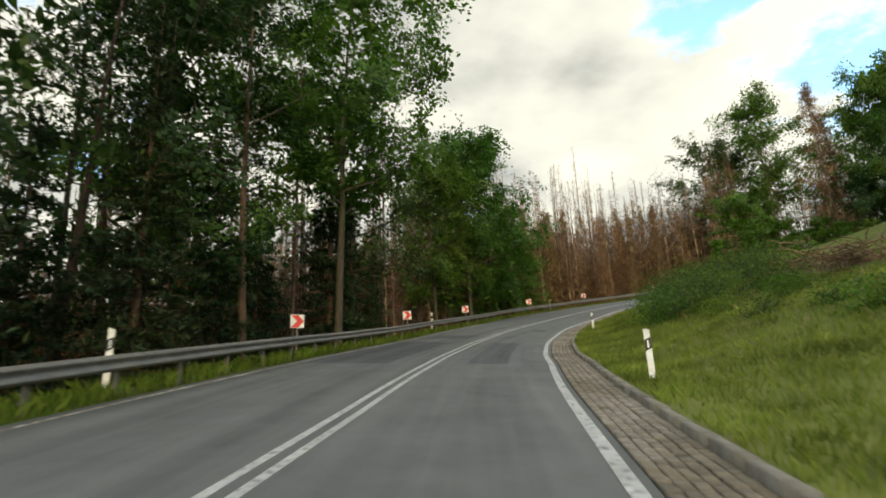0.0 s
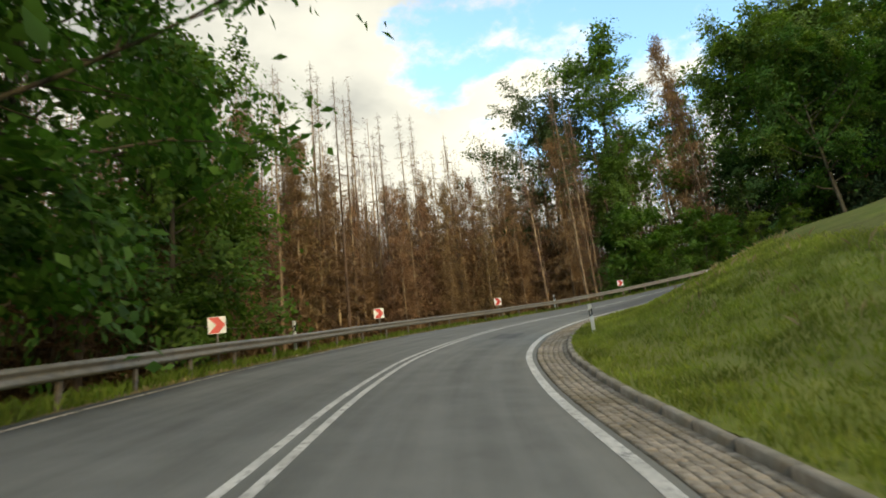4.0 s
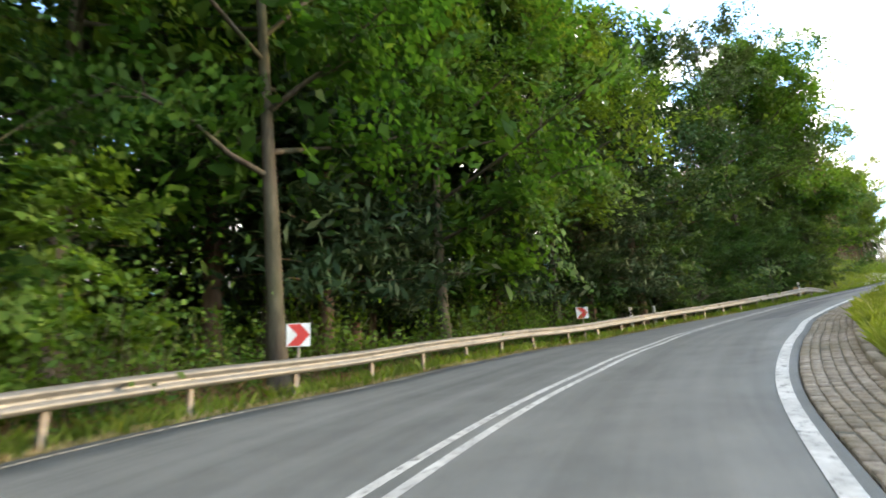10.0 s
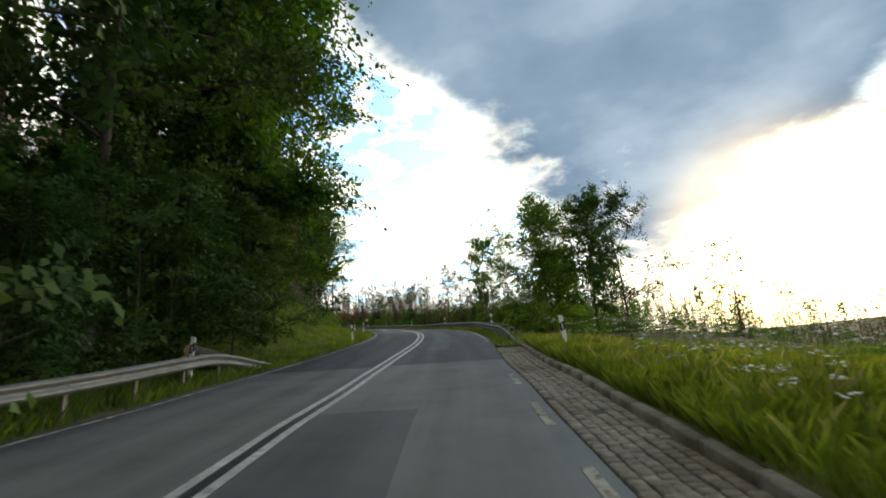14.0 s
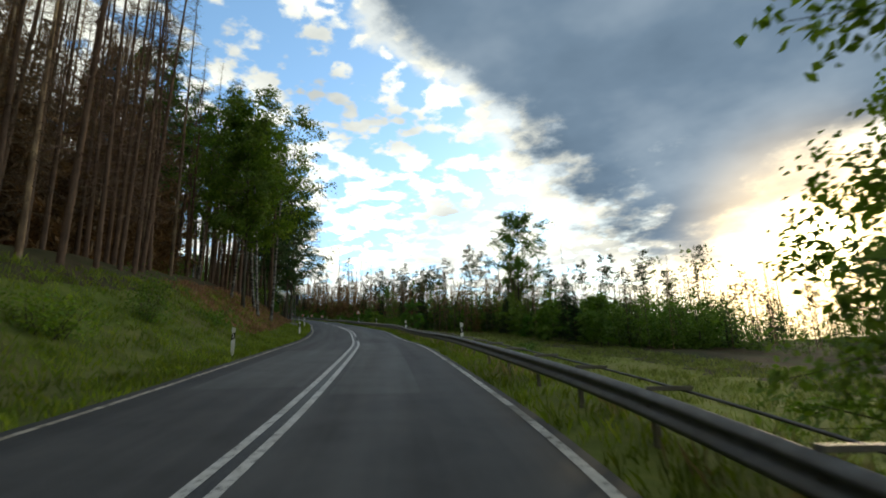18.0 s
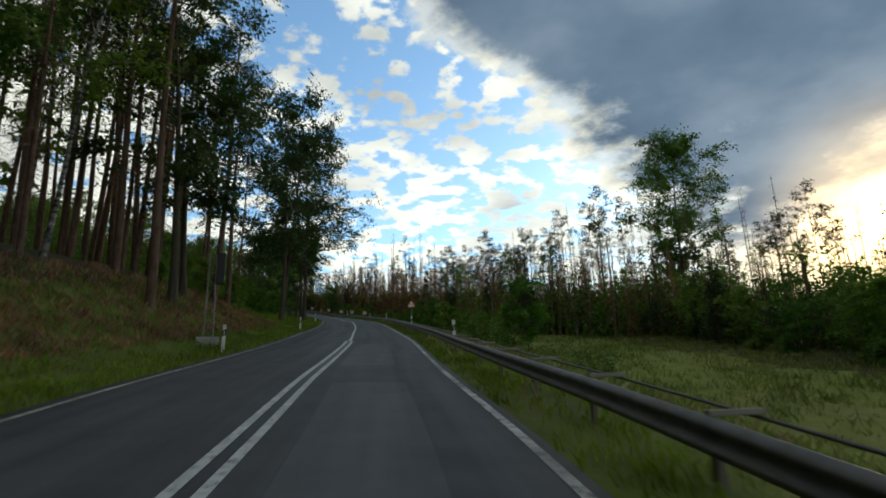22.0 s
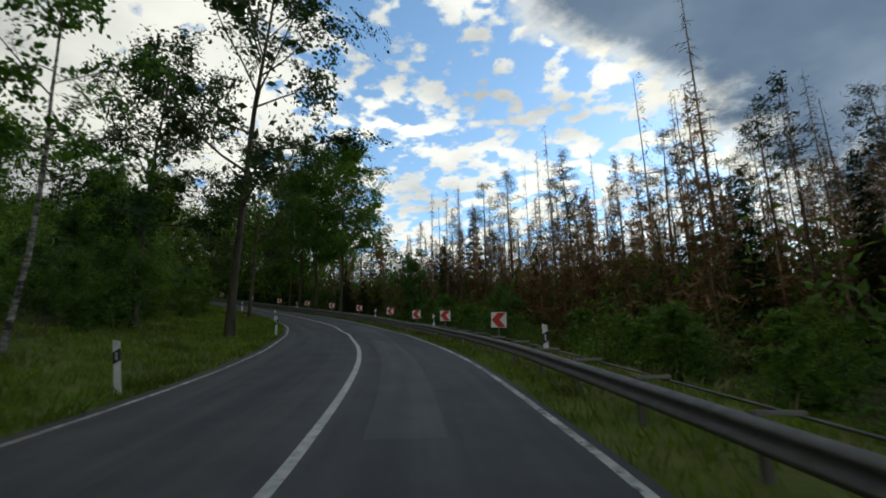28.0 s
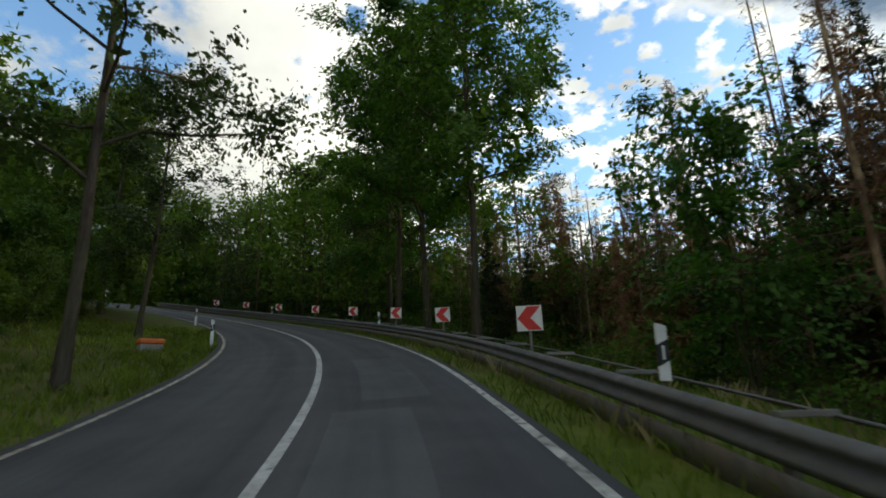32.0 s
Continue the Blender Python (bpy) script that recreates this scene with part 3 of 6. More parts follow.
def at(u, lat, up=0.0):
    """World places at moments u, lat metres right of the driven line, up metres over the road's plane."""
    u, lat, up = np.broadcast_arrays(np.asarray(u, float), np.asarray(lat, float), np.asarray(up, float))
    base = np.stack([np.interp(u, RU, RP[:, k]) for k in range(3)], -1)
    side = np.stack([np.interp(u, RU, RSIDE[:, k]) for k in range(3)], -1)
    side /= np.linalg.norm(side, axis=-1)[..., None]
    out = base + side * lat[..., None]
    out[..., 2] += up - lat * np.tan(np.radians(of(BANK, u)))
    return out


def heading(u):
    d = np.array([np.interp(u, RU, RT[:, 0]), np.interp(u, RU, RT[:, 1])])
    return math.degrees(math.atan2(-d[0], d[1]))


SMP = np.arange(0, len(RU), 4)


def smooth(x):
    x = np.clip(x, 0, 1)
    return x * x * (3 - 2 * x)


def kerb_out(u):
    return 0.12 + 1.10 * (1 - smooth((np.asarray(u) - GUTTER_END + 0.05) / 0.25))


def ground(x, y):
    """Height of the ground away from the road, from all stretches of the road at once."""
    x, y = np.asarray(x, float).ravel(), np.asarray(y, float).ravel()
    out = np.empty(len(x))
    u = RU[SMP]
    lo, hi, tb = of(LEFT, u) - 0.2, of(RIGHT, u) + kerb_out(u), np.tan(np.radians(of(BANK, u)))
    rl, rr = of(RISE_L, u), of(RISE_R, u)
    for a in range(0, len(x), 20000):
        px, py = x[a:a + 20000, None], y[a:a + 20000, None]
        dx, dy = px - RP[SMP, 0], py - RP[SMP, 1]
        lat = dx * RSIDE[SMP, 0] + dy * RSIDE[SMP, 1]
        dist = np.hypot(dx, dy)
        w = 1 / (dist ** 2 + 0.5) ** 2.5
        el, er = lo - lat, lat - hi
        z = RP[SMP, 2] - np.clip(lat, lo, hi) * tb
        z = z + rl * smooth((el - 0.9) / 10) + rr * smooth((er - 0.3) / 10) + np.where((er > 0) & (u < GUTTER_END), 0.13, 0)
        zz = (w * z).sum(1) / w.sum(1)
        near = dist.min(1)
        out[a:a + 20000] = zz + 34 * smooth((near - 130) / 420)
    return out


def from_road(x, y):
    d = np.hypot(x - RP[:, 0], y - RP[:, 1])
    j = int(d.argmin())
    return RU[j], float((x - RP[j, 0]) * RSIDE[j, 0] + (y - RP[j, 1]) * RSIDE[j, 1]), float(d[j])


# ---- mesh helpers ----
def mesh_of(name, verts, faces, material, smooth_faces=False, uv=None):
    """A mesh from arrays: verts n x 3, faces m x k (or a list of such arrays)."""
    groups = faces if isinstance(faces, list) else [faces]
    groups = [np.asarray(g, np.int32) for g in groups if len(g)]
    me = bpy.data.meshes.new(name)
    verts = np.asarray(verts, np.float32)
    me.vertices.add(len(verts))
    me.vertices.foreach_set("co", verts.ravel())
    loops = np.concatenate([g.ravel() for g in groups])
    sizes = np.concatenate([np.full(len(g), g.shape[1]) for g in groups])
    me.loops.add(len(loops))
    me.loops.foreach_set("vertex_index", loops)
    me.polygons.add(len(sizes))
    me.polygons.foreach_set("loop_start", np.concatenate([[0], np.cumsum(sizes)[:-1]]).astype(np.int32))
    if uv is not None:
        layer = me.uv_layers.new(name="metres")
        layer.data.foreach_set("uv", np.asarray(uv, np.float32)[loops].ravel())
    me.update(calc_edges=True)
    me.validate()
    if smooth_faces:
        me.polygons.foreach_set("use_smooth", np.ones(len(sizes), bool))
    for m in (material if isinstance(material, (list, tuple)) else [material]):
        me.materials.append(m)
    return me


def part(name, data, material, parent, label=""):
    """One mesh object under a thing or a part; data is a bmesh or a mesh."""
    if isinstance(data, bmesh.types.BMesh):
        me = bpy.data.meshes.new(name)
        data.to_mesh(me)
        data.free()
        me.materials.append(material)
    else:
        me = data
    ob = new(name, me)
    ob.parent = parent
    if label:
        ob["label"] = label
    return ob


def thing(name, label, category, group="", kind="", m=None):
    ob = tagged(new(name), label, category, group, kind)
    if m is not None:
        ob.matrix_world = m
    return ob


def structure(name, me, label, category):
    return tagged(new(name, me), label, category, kind="structure")


def box(bm, x0, y0, z0, x1, y1, z1, bevel=0.0):
    r = bmesh.ops.create_cube(bm, size=1.0, matrix=Matrix.Translation(((x0 + x1) / 2, (y0 + y1) / 2, (z0 + z1) / 2)) @ Matrix.Diagonal((x1 - x0, y1 - y0, z1 - z0, 1)))
    if bevel:
        bmesh.ops.bevel(bm, geom=list({e for v in r["verts"] for e in v.link_edges}), offset=bevel, segments=2, profile=0.5, affect="EDGES")
    return bm


def rod(bm, a, b, r0, r1=None, n=8):
    a, b = Vector(a), Vector(b)
    m = Matrix.Translation((a + b) / 2) @ (b - a).to_track_quat("Z", "Y").to_matrix().to_4x4()
    bmesh.ops.create_cone(bm, cap_ends=True, segments=n, radius1=r0, radius2=r0 if r1 is None else r1, depth=(b - a).length, matrix=m)
    return bm


def sweep(us, lats, ups):
    """Strip along the route: lats and ups are arrays (columns) or functions of u. Returns verts, quads, uv in metres."""
    us = np.asarray(us, float)
    cols = []
    for la, up in zip(lats, ups):
        cols.append(at(us, la(us) if callable(la) else la, up(us) if callable(up) else up))
    g = np.stack(cols, 1)
    n, k = g.shape[:2]
    i = np.arange(n * k).reshape(n, k)
    f = np.stack([i[:-1, :-1], i[:-1, 1:], i[1:, 1:], i[1:, :-1]], -1).reshape(-1, 4)
    la = np.stack([(la(us) if callable(la) else np.full(n, la)) for la in lats], 1)
    uv = np.stack([np.repeat(station(us)[:, None], k, 1), la], -1).reshape(-1, 2)
    return g.reshape(-1, 3), f, uv


def steps(u0, u1, metres):
    s0, s1 = station(u0), station(u1)
    return moment(np.linspace(s0, s1, max(2, int((s1 - s0) / metres) + 1)))


def col_r(off):
    return lambda u: of(RIGHT, u) + off


def col_l(off):
    return lambda u: of(LEFT, u) + off


def col_m(off):
    return lambda u: of(MIDDLE, u) + off


# ---- ground, road, markings ----
def graded(lo, hi, cell, reach):
    inner = np.arange(lo, hi + cell, cell)
    grow = []
    d, w = 0.0, cell
    while d < reach:
        w *= 1.28
        d += w
        grow.append(d)
    return np.concatenate([[lo - g for g in grow[::-1]], inner, [inner[-1] + g for g in grow]])


def build_ground():
    xs, ys = graded(-50, 300, 2.0, 2600), graded(-170, 140, 2.0, 2600)
    gx, gy = np.meshgrid(xs, ys, indexing="ij")
    z = ground(gx, gy)
    dmin = np.full(gx.size, 1e9)
    near, side_of, when = np.full(gx.size, 1e9), np.zeros(gx.size), np.zeros(gx.size)
    for k in range(0, len(RU), 3):
        lat = (gx.ravel() - RP[k, 0]) * RSIDE[k, 0] + (gy.ravel() - RP[k, 1]) * RSIDE[k, 1]
        lon = (gx.ravel() - RP[k, 0]) * RT[k, 0] + (gy.ravel() - RP[k, 1]) * RT[k, 1]
        e = np.maximum(np.maximum(of(LEFT, RU[k]) - lat, lat - of(RIGHT, RU[k]) - float(kerb_out(RU[k]))), 0)
        d = np.hypot(lat, lon)
        hit = d < near
        near, side_of, when = np.where(hit, d, near), np.where(hit, lat, side_of), np.where(hit, RU[k], when)
        dmin = np.minimum(dmin, np.hypot(e, np.maximum(np.abs(lon) - 1.5, 0)))
    rough = np.array([noise.noise((a * 0.15, b * 0.15, 0)) * 0.35 + noise.noise((a * 0.5, b * 0.5, 3)) * 0.12 for a, b in zip(gx.ravel(), gy.ravel())])
    z = z + rough * smooth((dmin - 5) / 6) - 0.9 * (1 - smooth((dmin - 3.2) / 3.0))
    i = np.arange(gx.size).reshape(gx.shape)
    f = np.stack([i[:-1, :-1], i[1:, :-1], i[1:, 1:], i[:-1, 1:]], -1).reshape(-1, 4)
    me = mesh_of("ground", np.stack([gx.ravel(), gy.ravel(), z], 1), f, [LITTER, MEADOW, MOWN_GROUND], True)
    # open grass inside the lower bend and on the valley side of the upper road
    grass = (side_of > 0) & (((when < 16.8) & (near < 60)) | ((when > 16.5) & (when < 27.0) & (near < 24)))
    me.polygons.foreach_set("material_index", (grass.astype(np.int32) * np.where(when > 16.5, 2, 1))[f[:, 0]].astype(np.int32))
    structure("ground", me, "forest floor with brown litter and moss on a hillside", "ground")


U0, U1 = -2.6, 42.0
VERGE_E = (0.0, 0.25, 0.7, 1.3, 2.1, 3.2, 4.6, 6.2, 8.2)


def verge_height(u, e, side):
    """Ground beside the road, e metres out from its edge; meets the road's plane at the edge."""
    u = np.asarray(u, float)
    kerb = np.where(u < GUTTER_END, 0.13, 0.0) if side > 0 else 0.0 * u
    edge = of(RIGHT, u) + kerb_out(u) if side > 0 else of(LEFT, u) - 0.2
    p0 = at(u, edge, kerb - 0.02)
    p1 = at(u, edge + side * e)
    g = ground(p1[..., 0], p1[..., 1]).reshape(u.shape)
    k = smooth((np.asarray(e) - 0.3) / 2.5)
    lift = p0[..., 2] + (at(u, edge + side * e)[..., 2] - at(u, edge)[..., 2]) * (0.3 if side > 0 else 0.0)
    return p1[..., 0], p1[..., 1], lift * (1 - k) + g * k


def build_verge(side, name, label, u0, u1, material):
    us = steps(u0, u1, 1.2)
    cols = []
    for n, e in enumerate(VERGE_E):
        x, y, z = verge_height(us, e, side)
        z = z + np.array([noise.noise((a * 0.8, b * 0.8, 5)) for a, b in zip(x, y)]) * 0.05 * min(1, e)
        if n == len(VERGE_E) - 1:
            z = z - 0.55
        cols.append(np.stack([x, y, z], 1))
    g = np.stack(cols, 1)
    i = np.arange(g.shape[0] * g.shape[1]).reshape(g.shape[:2])
    f = np.stack([i[:-1, :-1], i[:-1, 1:], i[1:, 1:], i[1:, :-1]], -1).reshape(-1, 4)
    if side < 0:
        f = f[:, ::-1]
    structure(name, mesh_of(name, g.reshape(-1, 3), f, material, True), label, "verge")


def strip(name, us, lats, ups, material, label, category):
    v, f, uv = sweep(us, lats, ups)
    return structure(name, mesh_of(name, v, f[:, ::-1], material, False, uv), label, category)


def build_road():
    us = steps(U0, U1, 1.0)
    fr = np.linspace(0, 1, 9)
    lats = [lambda u, k=k: (of(LEFT, u) - 0.28) * (1 - k) + (of(RIGHT, u) + 0.16) * k for k in fr]
    lats = [lambda u: of(LEFT, u) - 0.34] + lats + [lambda u: of(RIGHT, u) + 0.19]
    ups = [-0.12] + [0.0] * 9 + [-0.12]
    strip("road", steps(U0, 16.0, 1.0), lats, ups, ASPHALT, "grey worn asphalt country road with two lanes", "road")
    strip("road", steps(16.0, U1, 1.0), lats, ups, ASPHALT_UP, "darker newer asphalt of the upper road with two lanes", "road")
    one = steps(24.2, U1, 0.6)
    for off, a, b in ((-0.135, U0, 24.2), (0.135, U0, 20.9), (0.135, 21.45, 24.2)):
        strip("centre_line", steps(a, b, 0.6), [col_m(off - 0.06), col_m(off + 0.06)], [0.005, 0.005], PAINT, "double white centre line on the asphalt", "road marking")
    strip("centre_seam", steps(13.3, 24.2, 0.6), [col_m(-0.055), col_m(0.055)], [0.003, 0.003], SEAL, "dark bitumen seam between the centre lines", "road seam")
    strip("centre_line", one, [col_m(-0.07), col_m(0.07)], [0.005, 0.005], PAINT, "single white centre line on the asphalt", "road marking")
    strip("edge_line", steps(U0, 13.6, 0.6), [col_r(-0.11), col_r(0.06)], [0.005, 0.005], PAINT, "broad white edge line beside the stone gutter", "road marking")
    # broken stretch of the edge line, then the line along the far verge
    for a, b in ((13.62, 13.95), (14.0, 14.35), (14.5, 14.68), (14.9, 15.1), (15.35, 15.55)):
        strip("edge_line", steps(a, b, 0.3), [col_r(-0.08), col_r(0.04)], [0.005, 0.005], PAINT_OLD, "broken worn white edge line", "road marking")
    strip("edge_line", steps(16.9, U1, 0.6), [col_r(-0.09), col_r(0.03)], [0.005, 0.005], PAINT_WORN, "narrow white edge line along the grass", "road marking")
    strip("edge_line", steps(U0, U1, 0.6), [col_l(-0.06), col_l(0.06)], [0.005, 0.005], PAINT_OLD, "thin sand-coloured edge line along the verge", "road marking")
    # repaired areas, between moments and shares of the right lane
    for a, b, k0, k1 in ((1.5, 2.6, -0.95, -0.32), (1.5, 2.55, 0.3, 0.64), (2.85, 3.1, -0.85, -0.25), (3.42, 3.6, 0.45, 0.68), (6.0, 6.2, 0.36, 0.66), (7.2, 8.92, 0.41, 0.86),
                         (12.8, 13.9, 0.33, 0.72), (14.0, 15.1, 0.05, 0.5), (16.6, 18.4, 0.25, 0.5), (18.9, 20.6, 0.10, 0.6), (19.0, 20.0, -0.8, -0.1), (21.2, 22.9, 0.2, 0.66), (23.2, 24.0, 0.15, 0.62), (28.6, 30.4, 0.2, 0.52), (31.4, 32.2, 0.30, 0.85), (32.5, 33.0, 0.15, 0.55), (33.1, 33.9, 0.3, 0.7)):
        us = steps(a, b, 0.5)
        lane = lambda u, k: of(MIDDLE, u) + (of(RIGHT, u) - of(MIDDLE, u) if k >= 0 else of(MIDDLE, u) - of(LEFT, u)) * k
        strip("asphalt_patch", us, [lambda u: lane(u, k0), lambda u: lane(u, k1)], [0.003, 0.003], ASPHALT_NEW, "darker rectangular asphalt repair in the lane", "road patch")
    for a, b, k in ((12.2, 12.7, 0.22),):
        us = steps(a, b, 0.8)
        lane = lambda u, k: of(MIDDLE, u) + (of(RIGHT, u) - of(MIDDLE, u) if k >= 0 else of(MIDDLE, u) - of(LEFT, u)) * k
        wob = lambda u: 0.05 * np.sin(station(u) * 0.7)
        strip("asphalt_seam", us, [lambda u: lane(u, k) + wob(u) - 0.02, lambda u: lane(u, k) + wob(u) + 0.02], [0.0045, 0.0045], SEAL, "thin dark seam along the lane", "road seam")


# ---- stone gutter and kerb ----
def sett_mesh(name, sx, sy, sz, c=0.014):
    x, y = sx / 2, sy / 2
    v = [(-x, -y, -sz), (x, -y, -sz), (x, y, -sz), (-x, y, -sz), (-x, -y, -c), (x, -y, -c), (x, y, -c), (-x, y, -c),
         (-x + c, -y + c, 0), (x - c, -y + c, 0), (x - c, y - c, 0), (-x + c, y - c, 0)]
    f = [(0, 1, 5, 4), (1, 2, 6, 5), (2, 3, 7, 6), (3, 0, 4, 7), (4, 5, 9, 8), (5, 6, 10, 9), (6, 7, 11, 10), (7, 4, 8, 11), (8, 9, 10, 11)]
    return np.array(v), np.array(f)


def climb(u):
    """Slope of the road along its way, in radians."""
    a, b = at(u - 0.1, 0.0), at(u + 0.1, 0.0)
    return math.atan2(b[2] - a[2], math.hypot(b[0] - a[0], b[1] - a[1]))


def build_gutter():
    us = steps(U0, GUTTER_END + 0.05, 1.0)
    bed = strip("gutter", us, [col_r(0.19), col_r(0.6), col_r(1.08)], [-0.02, -0.03, -0.02], JOINT, "sunken gutter of grey stone setts between road and kerb", "gutter")
    kerb = thing("kerb", "raised kerb of weathered concrete stones along the gutter", "kerb", kind="structure")
    rng = random.Random(4)
    v0, f0 = sett_mesh("sett", 0.132, 0.142, 0.08, 0.012)
    metas = [mesh_of("sett", v0 * (1, s, 1), f0, SETT) for s in (1.0, 0.9, 1.08)]
    s0, s1 = station(-0.3), station(GUTTER_END)
    near0, near1 = station(6.5), station(8.0)
    rows = int((s1 - s0) / 0.164)
    count, vs, fs, n = 0, [], [], 0
    for i in range(rows):
        s = s0 + i * 0.164
        u = float(moment(s))
        ang = radians(heading(u))
        rise = climb(u)
        for k in range(6):
            if rng.random() < 0.012:
                continue
            off = 0.19 + 0.078 + k * 0.148 + rng.uniform(-0.006, 0.006)
            shift = 0.082 if k % 2 else 0.0
            lat = float(of(RIGHT, u)) + off
            p = at(float(moment(s + shift)), lat, 0.004 + rng.uniform(-0.008, 0.008) - (0.012 if k in (2, 3) else 0))
            tilt = Euler((rise + rng.uniform(-0.03, 0.03), rng.uniform(-0.03, 0.03) + radians(float(of(BANK, u))), ang + rng.uniform(-0.05, 0.05)))
            m = Matrix.LocRotScale(Vector(p), tilt, (rng.uniform(0.92, 1.06), rng.uniform(0.92, 1.06), 1))
            if near0 < s < near1 and count < 300:
                ob = new("sett", rng.choice(metas))
                ob.parent = bed
                ob.matrix_world = m
                count += 1
            else:
                vs.append((np.c_[v0, np.ones(len(v0))] @ np.array(m).T)[:, :3])
                fs.append(f0 + n)
                n += len(v0)
    ob = new("setts", mesh_of("setts", np.concatenate(vs), np.concatenate(fs), SETT_FAR))
    ob.parent = bed
    tagged(ob, kind="stuff")
    # kerb stones
    vk, fk = sett_mesh("kerb_stone", 0.15, 0.98, 0.30, 0.022)
    mk = [mesh_of("kerb_stone", vk * (1, q, 1), fk, KERB) for q in (1.0, 0.985)]
    s = s0
    while s < s1 + 1.0:
        u = float(moment(s))
        ob = new("kerb_stone", rng.choice(mk))
        ob.parent = kerb
        ob.matrix_world = Matrix.LocRotScale(Vector(at(u, float(of(RIGHT, u)) + 1.155 + rng.uniform(-0.008, 0.008), 0.12 + rng.uniform(-0.008, 0.008))),
                                             Euler((rng.uniform(-0.008, 0.008) + climb(u), radians(float(of(BANK, u))), radians(heading(u)) + rng.uniform(-0.008, 0.008))), (1, 1, 1))
        s += 0.985


# ---- guard rails ----
BEAM = [(0.0, 0.155), (0.03, 0.15), (0.075, 0.105), (0.08, 0.075), (0.03, 0.035), (0.012, 0.0), (0.03, -0.035), (0.08, -0.075), (0.075, -0.105), (0.03, -0.15), (0.0, -0.155)]


def beam_mesh(ulist, lat, side, top, thick=0.006):
    """A W-shaped beam along the route; its waves face the road. side: -1 left of the road, 1 right."""
    prof = [(-side * a, b) for a, b in BEAM]
    cols = [(o, z) for o, z in prof] + [(o + side * thick, z) for o, z in prof[::-1]]
    g = np.stack([at(ulist, lat(ulist) + o, top(ulist) - 0.155 + z) for o, z in cols], 1)
    n, k = g.shape[:2]
    i = np.arange(n * k).reshape(n, k)
    j = np.roll(i, -1, 1)
    f = np.stack([i[:-1], j[:-1], j[1:], i[1:]], -1).reshape(-1, 4)
    return g.reshape(-1, 3), (f if side > 0 else f[:, ::-1])


def post_bm(h):
    bm = bmesh.new()
    box(bm, -0.03, -0.05, -h, 0.03, -0.044, 0)
    box(bm, -0.03, 0.044, -h, 0.03, 0.05, 0)
    box(bm, -0.03, -0.044, -h, -0.024, 0.044, 0)
    return bm


def bolt_bm():
    bm = bmesh.new()
    rod(bm, (0, 0, 0), (0.02, 0, 0), 0.022, 0.016, 8)
    return bm


def build_rail(name, label, u0, u1, side, lat, top, spacers, steel, lower=None):
    rail = thing(name, label, "guard rail", kind="structure")
    s0, s1 = station(u0), station(u1)
    post = bpy.data.meshes.new("rail_post"); b = post_bm(1.25); b.to_mesh(post); b.free(); post.materials.append(STEEL_POST)
    bolt = bpy.data.meshes.new("rail_bolt"); b = bolt_bm(); b.to_mesh(bolt); b.free(); bolt.materials.append(STEEL_POST)
    bar = bmesh.new(); box(bar, -0.02, -0.045, -0.02, 0.46, 0.055, 0.03, 0.006)
    spacer = bpy.data.meshes.new("spacer"); bar.to_mesh(spacer); bar.free(); spacer.materials.append(STEEL)
    rng = random.Random(11)
    s = s0
    while s < s1 - 0.5:
        e = min(s + 4.0, s1)
        us = moment(np.linspace(s, e + 0.12, 7))
        v, f = beam_mesh(us, lat, side, top)
        part("beam", mesh_of("beam", v, f, steel, True), steel, rail)
        if lower is not None and s >= station(lower):
            cols = ((-0.012, 0.36), (0.0, 0.345), (0.012, 0.36), (0.012, 0.62), (-0.012, 0.62))
            g = np.stack([at(us, lat(us) - side * (0.05 + o), top(us) - z) for o, z in cols], 1)
            i = np.arange(g.shape[0] * 5).reshape(-1, 5)
            j = np.roll(i, -1, 1)
            part("under_panel", mesh_of("under_panel", g.reshape(-1, 3), np.stack([i[:-1], j[:-1], j[1:], i[1:]], -1).reshape(-1, 4), STEEL_POST), STEEL_POST, rail, "flat grey steel panel under the beam")
        s = e
    s = s0 + 0.3
    k = 0
    while s < s1:
        u = float(moment(s))
        a = np.array([u])
        turn = radians(heading(u)) + (0 if side > 0 else math.pi)
        p = at(u, float(lat(a)[0]) + side * 0.045, float(top(a)[0]) - 0.02)
        ob = new("rail_post", post); ob.parent = rail
        ob.matrix_world = Matrix.LocRotScale(Vector(p), Euler((rng.uniform(-0.02, 0.02), rng.uniform(-0.02, 0.02), turn)), None)
        q = at(u, float(lat(a)[0]) - side * 0.012, float(top(a)[0]) - 0.155)
        ob = new("rail_bolt", bolt); ob.parent = rail
        ob.matrix_world = Matrix.LocRotScale(Vector(q), Euler((0, 0, turn + math.pi)), None)
        if spacers and k % 1 == 0:
            ob = new("spacer", spacer); ob.parent = rail
            ob.matrix_world = Matrix.LocRotScale(Vector(at(u, float(lat(a)[0]) + side * 0.02, float(top(a)[0]) + 0.012)), Euler((0, rng.uniform(-0.03, 0.05), turn + rng.uniform(-0.05, 0.05))), None)
        s += 2.0 if not spacers else 2.66
        k += 1
    if spacers:
        us = steps(u0 + 0.1, u1, 0.8)
        vs, fs = [], []
        g = np.stack([at(us, lat(us) + side * (0.44 + o), top(us) - 0.02 + z) for o, z in ((-0.012, 0), (0, 0.018), (0.012, 0), (0, -0.018))], 1)
        i = np.arange(g.shape[0] * 4).reshape(-1, 4)
        j = np.roll(i, -1, 1)
        part("rear_band", mesh_of("rear_band", g.reshape(-1, 3), np.stack([i[:-1], j[:-1], j[1:], i[1:]], -1).reshape(-1, 4), steel), steel, rail, "thin steel band behind the spacers")
    return rail


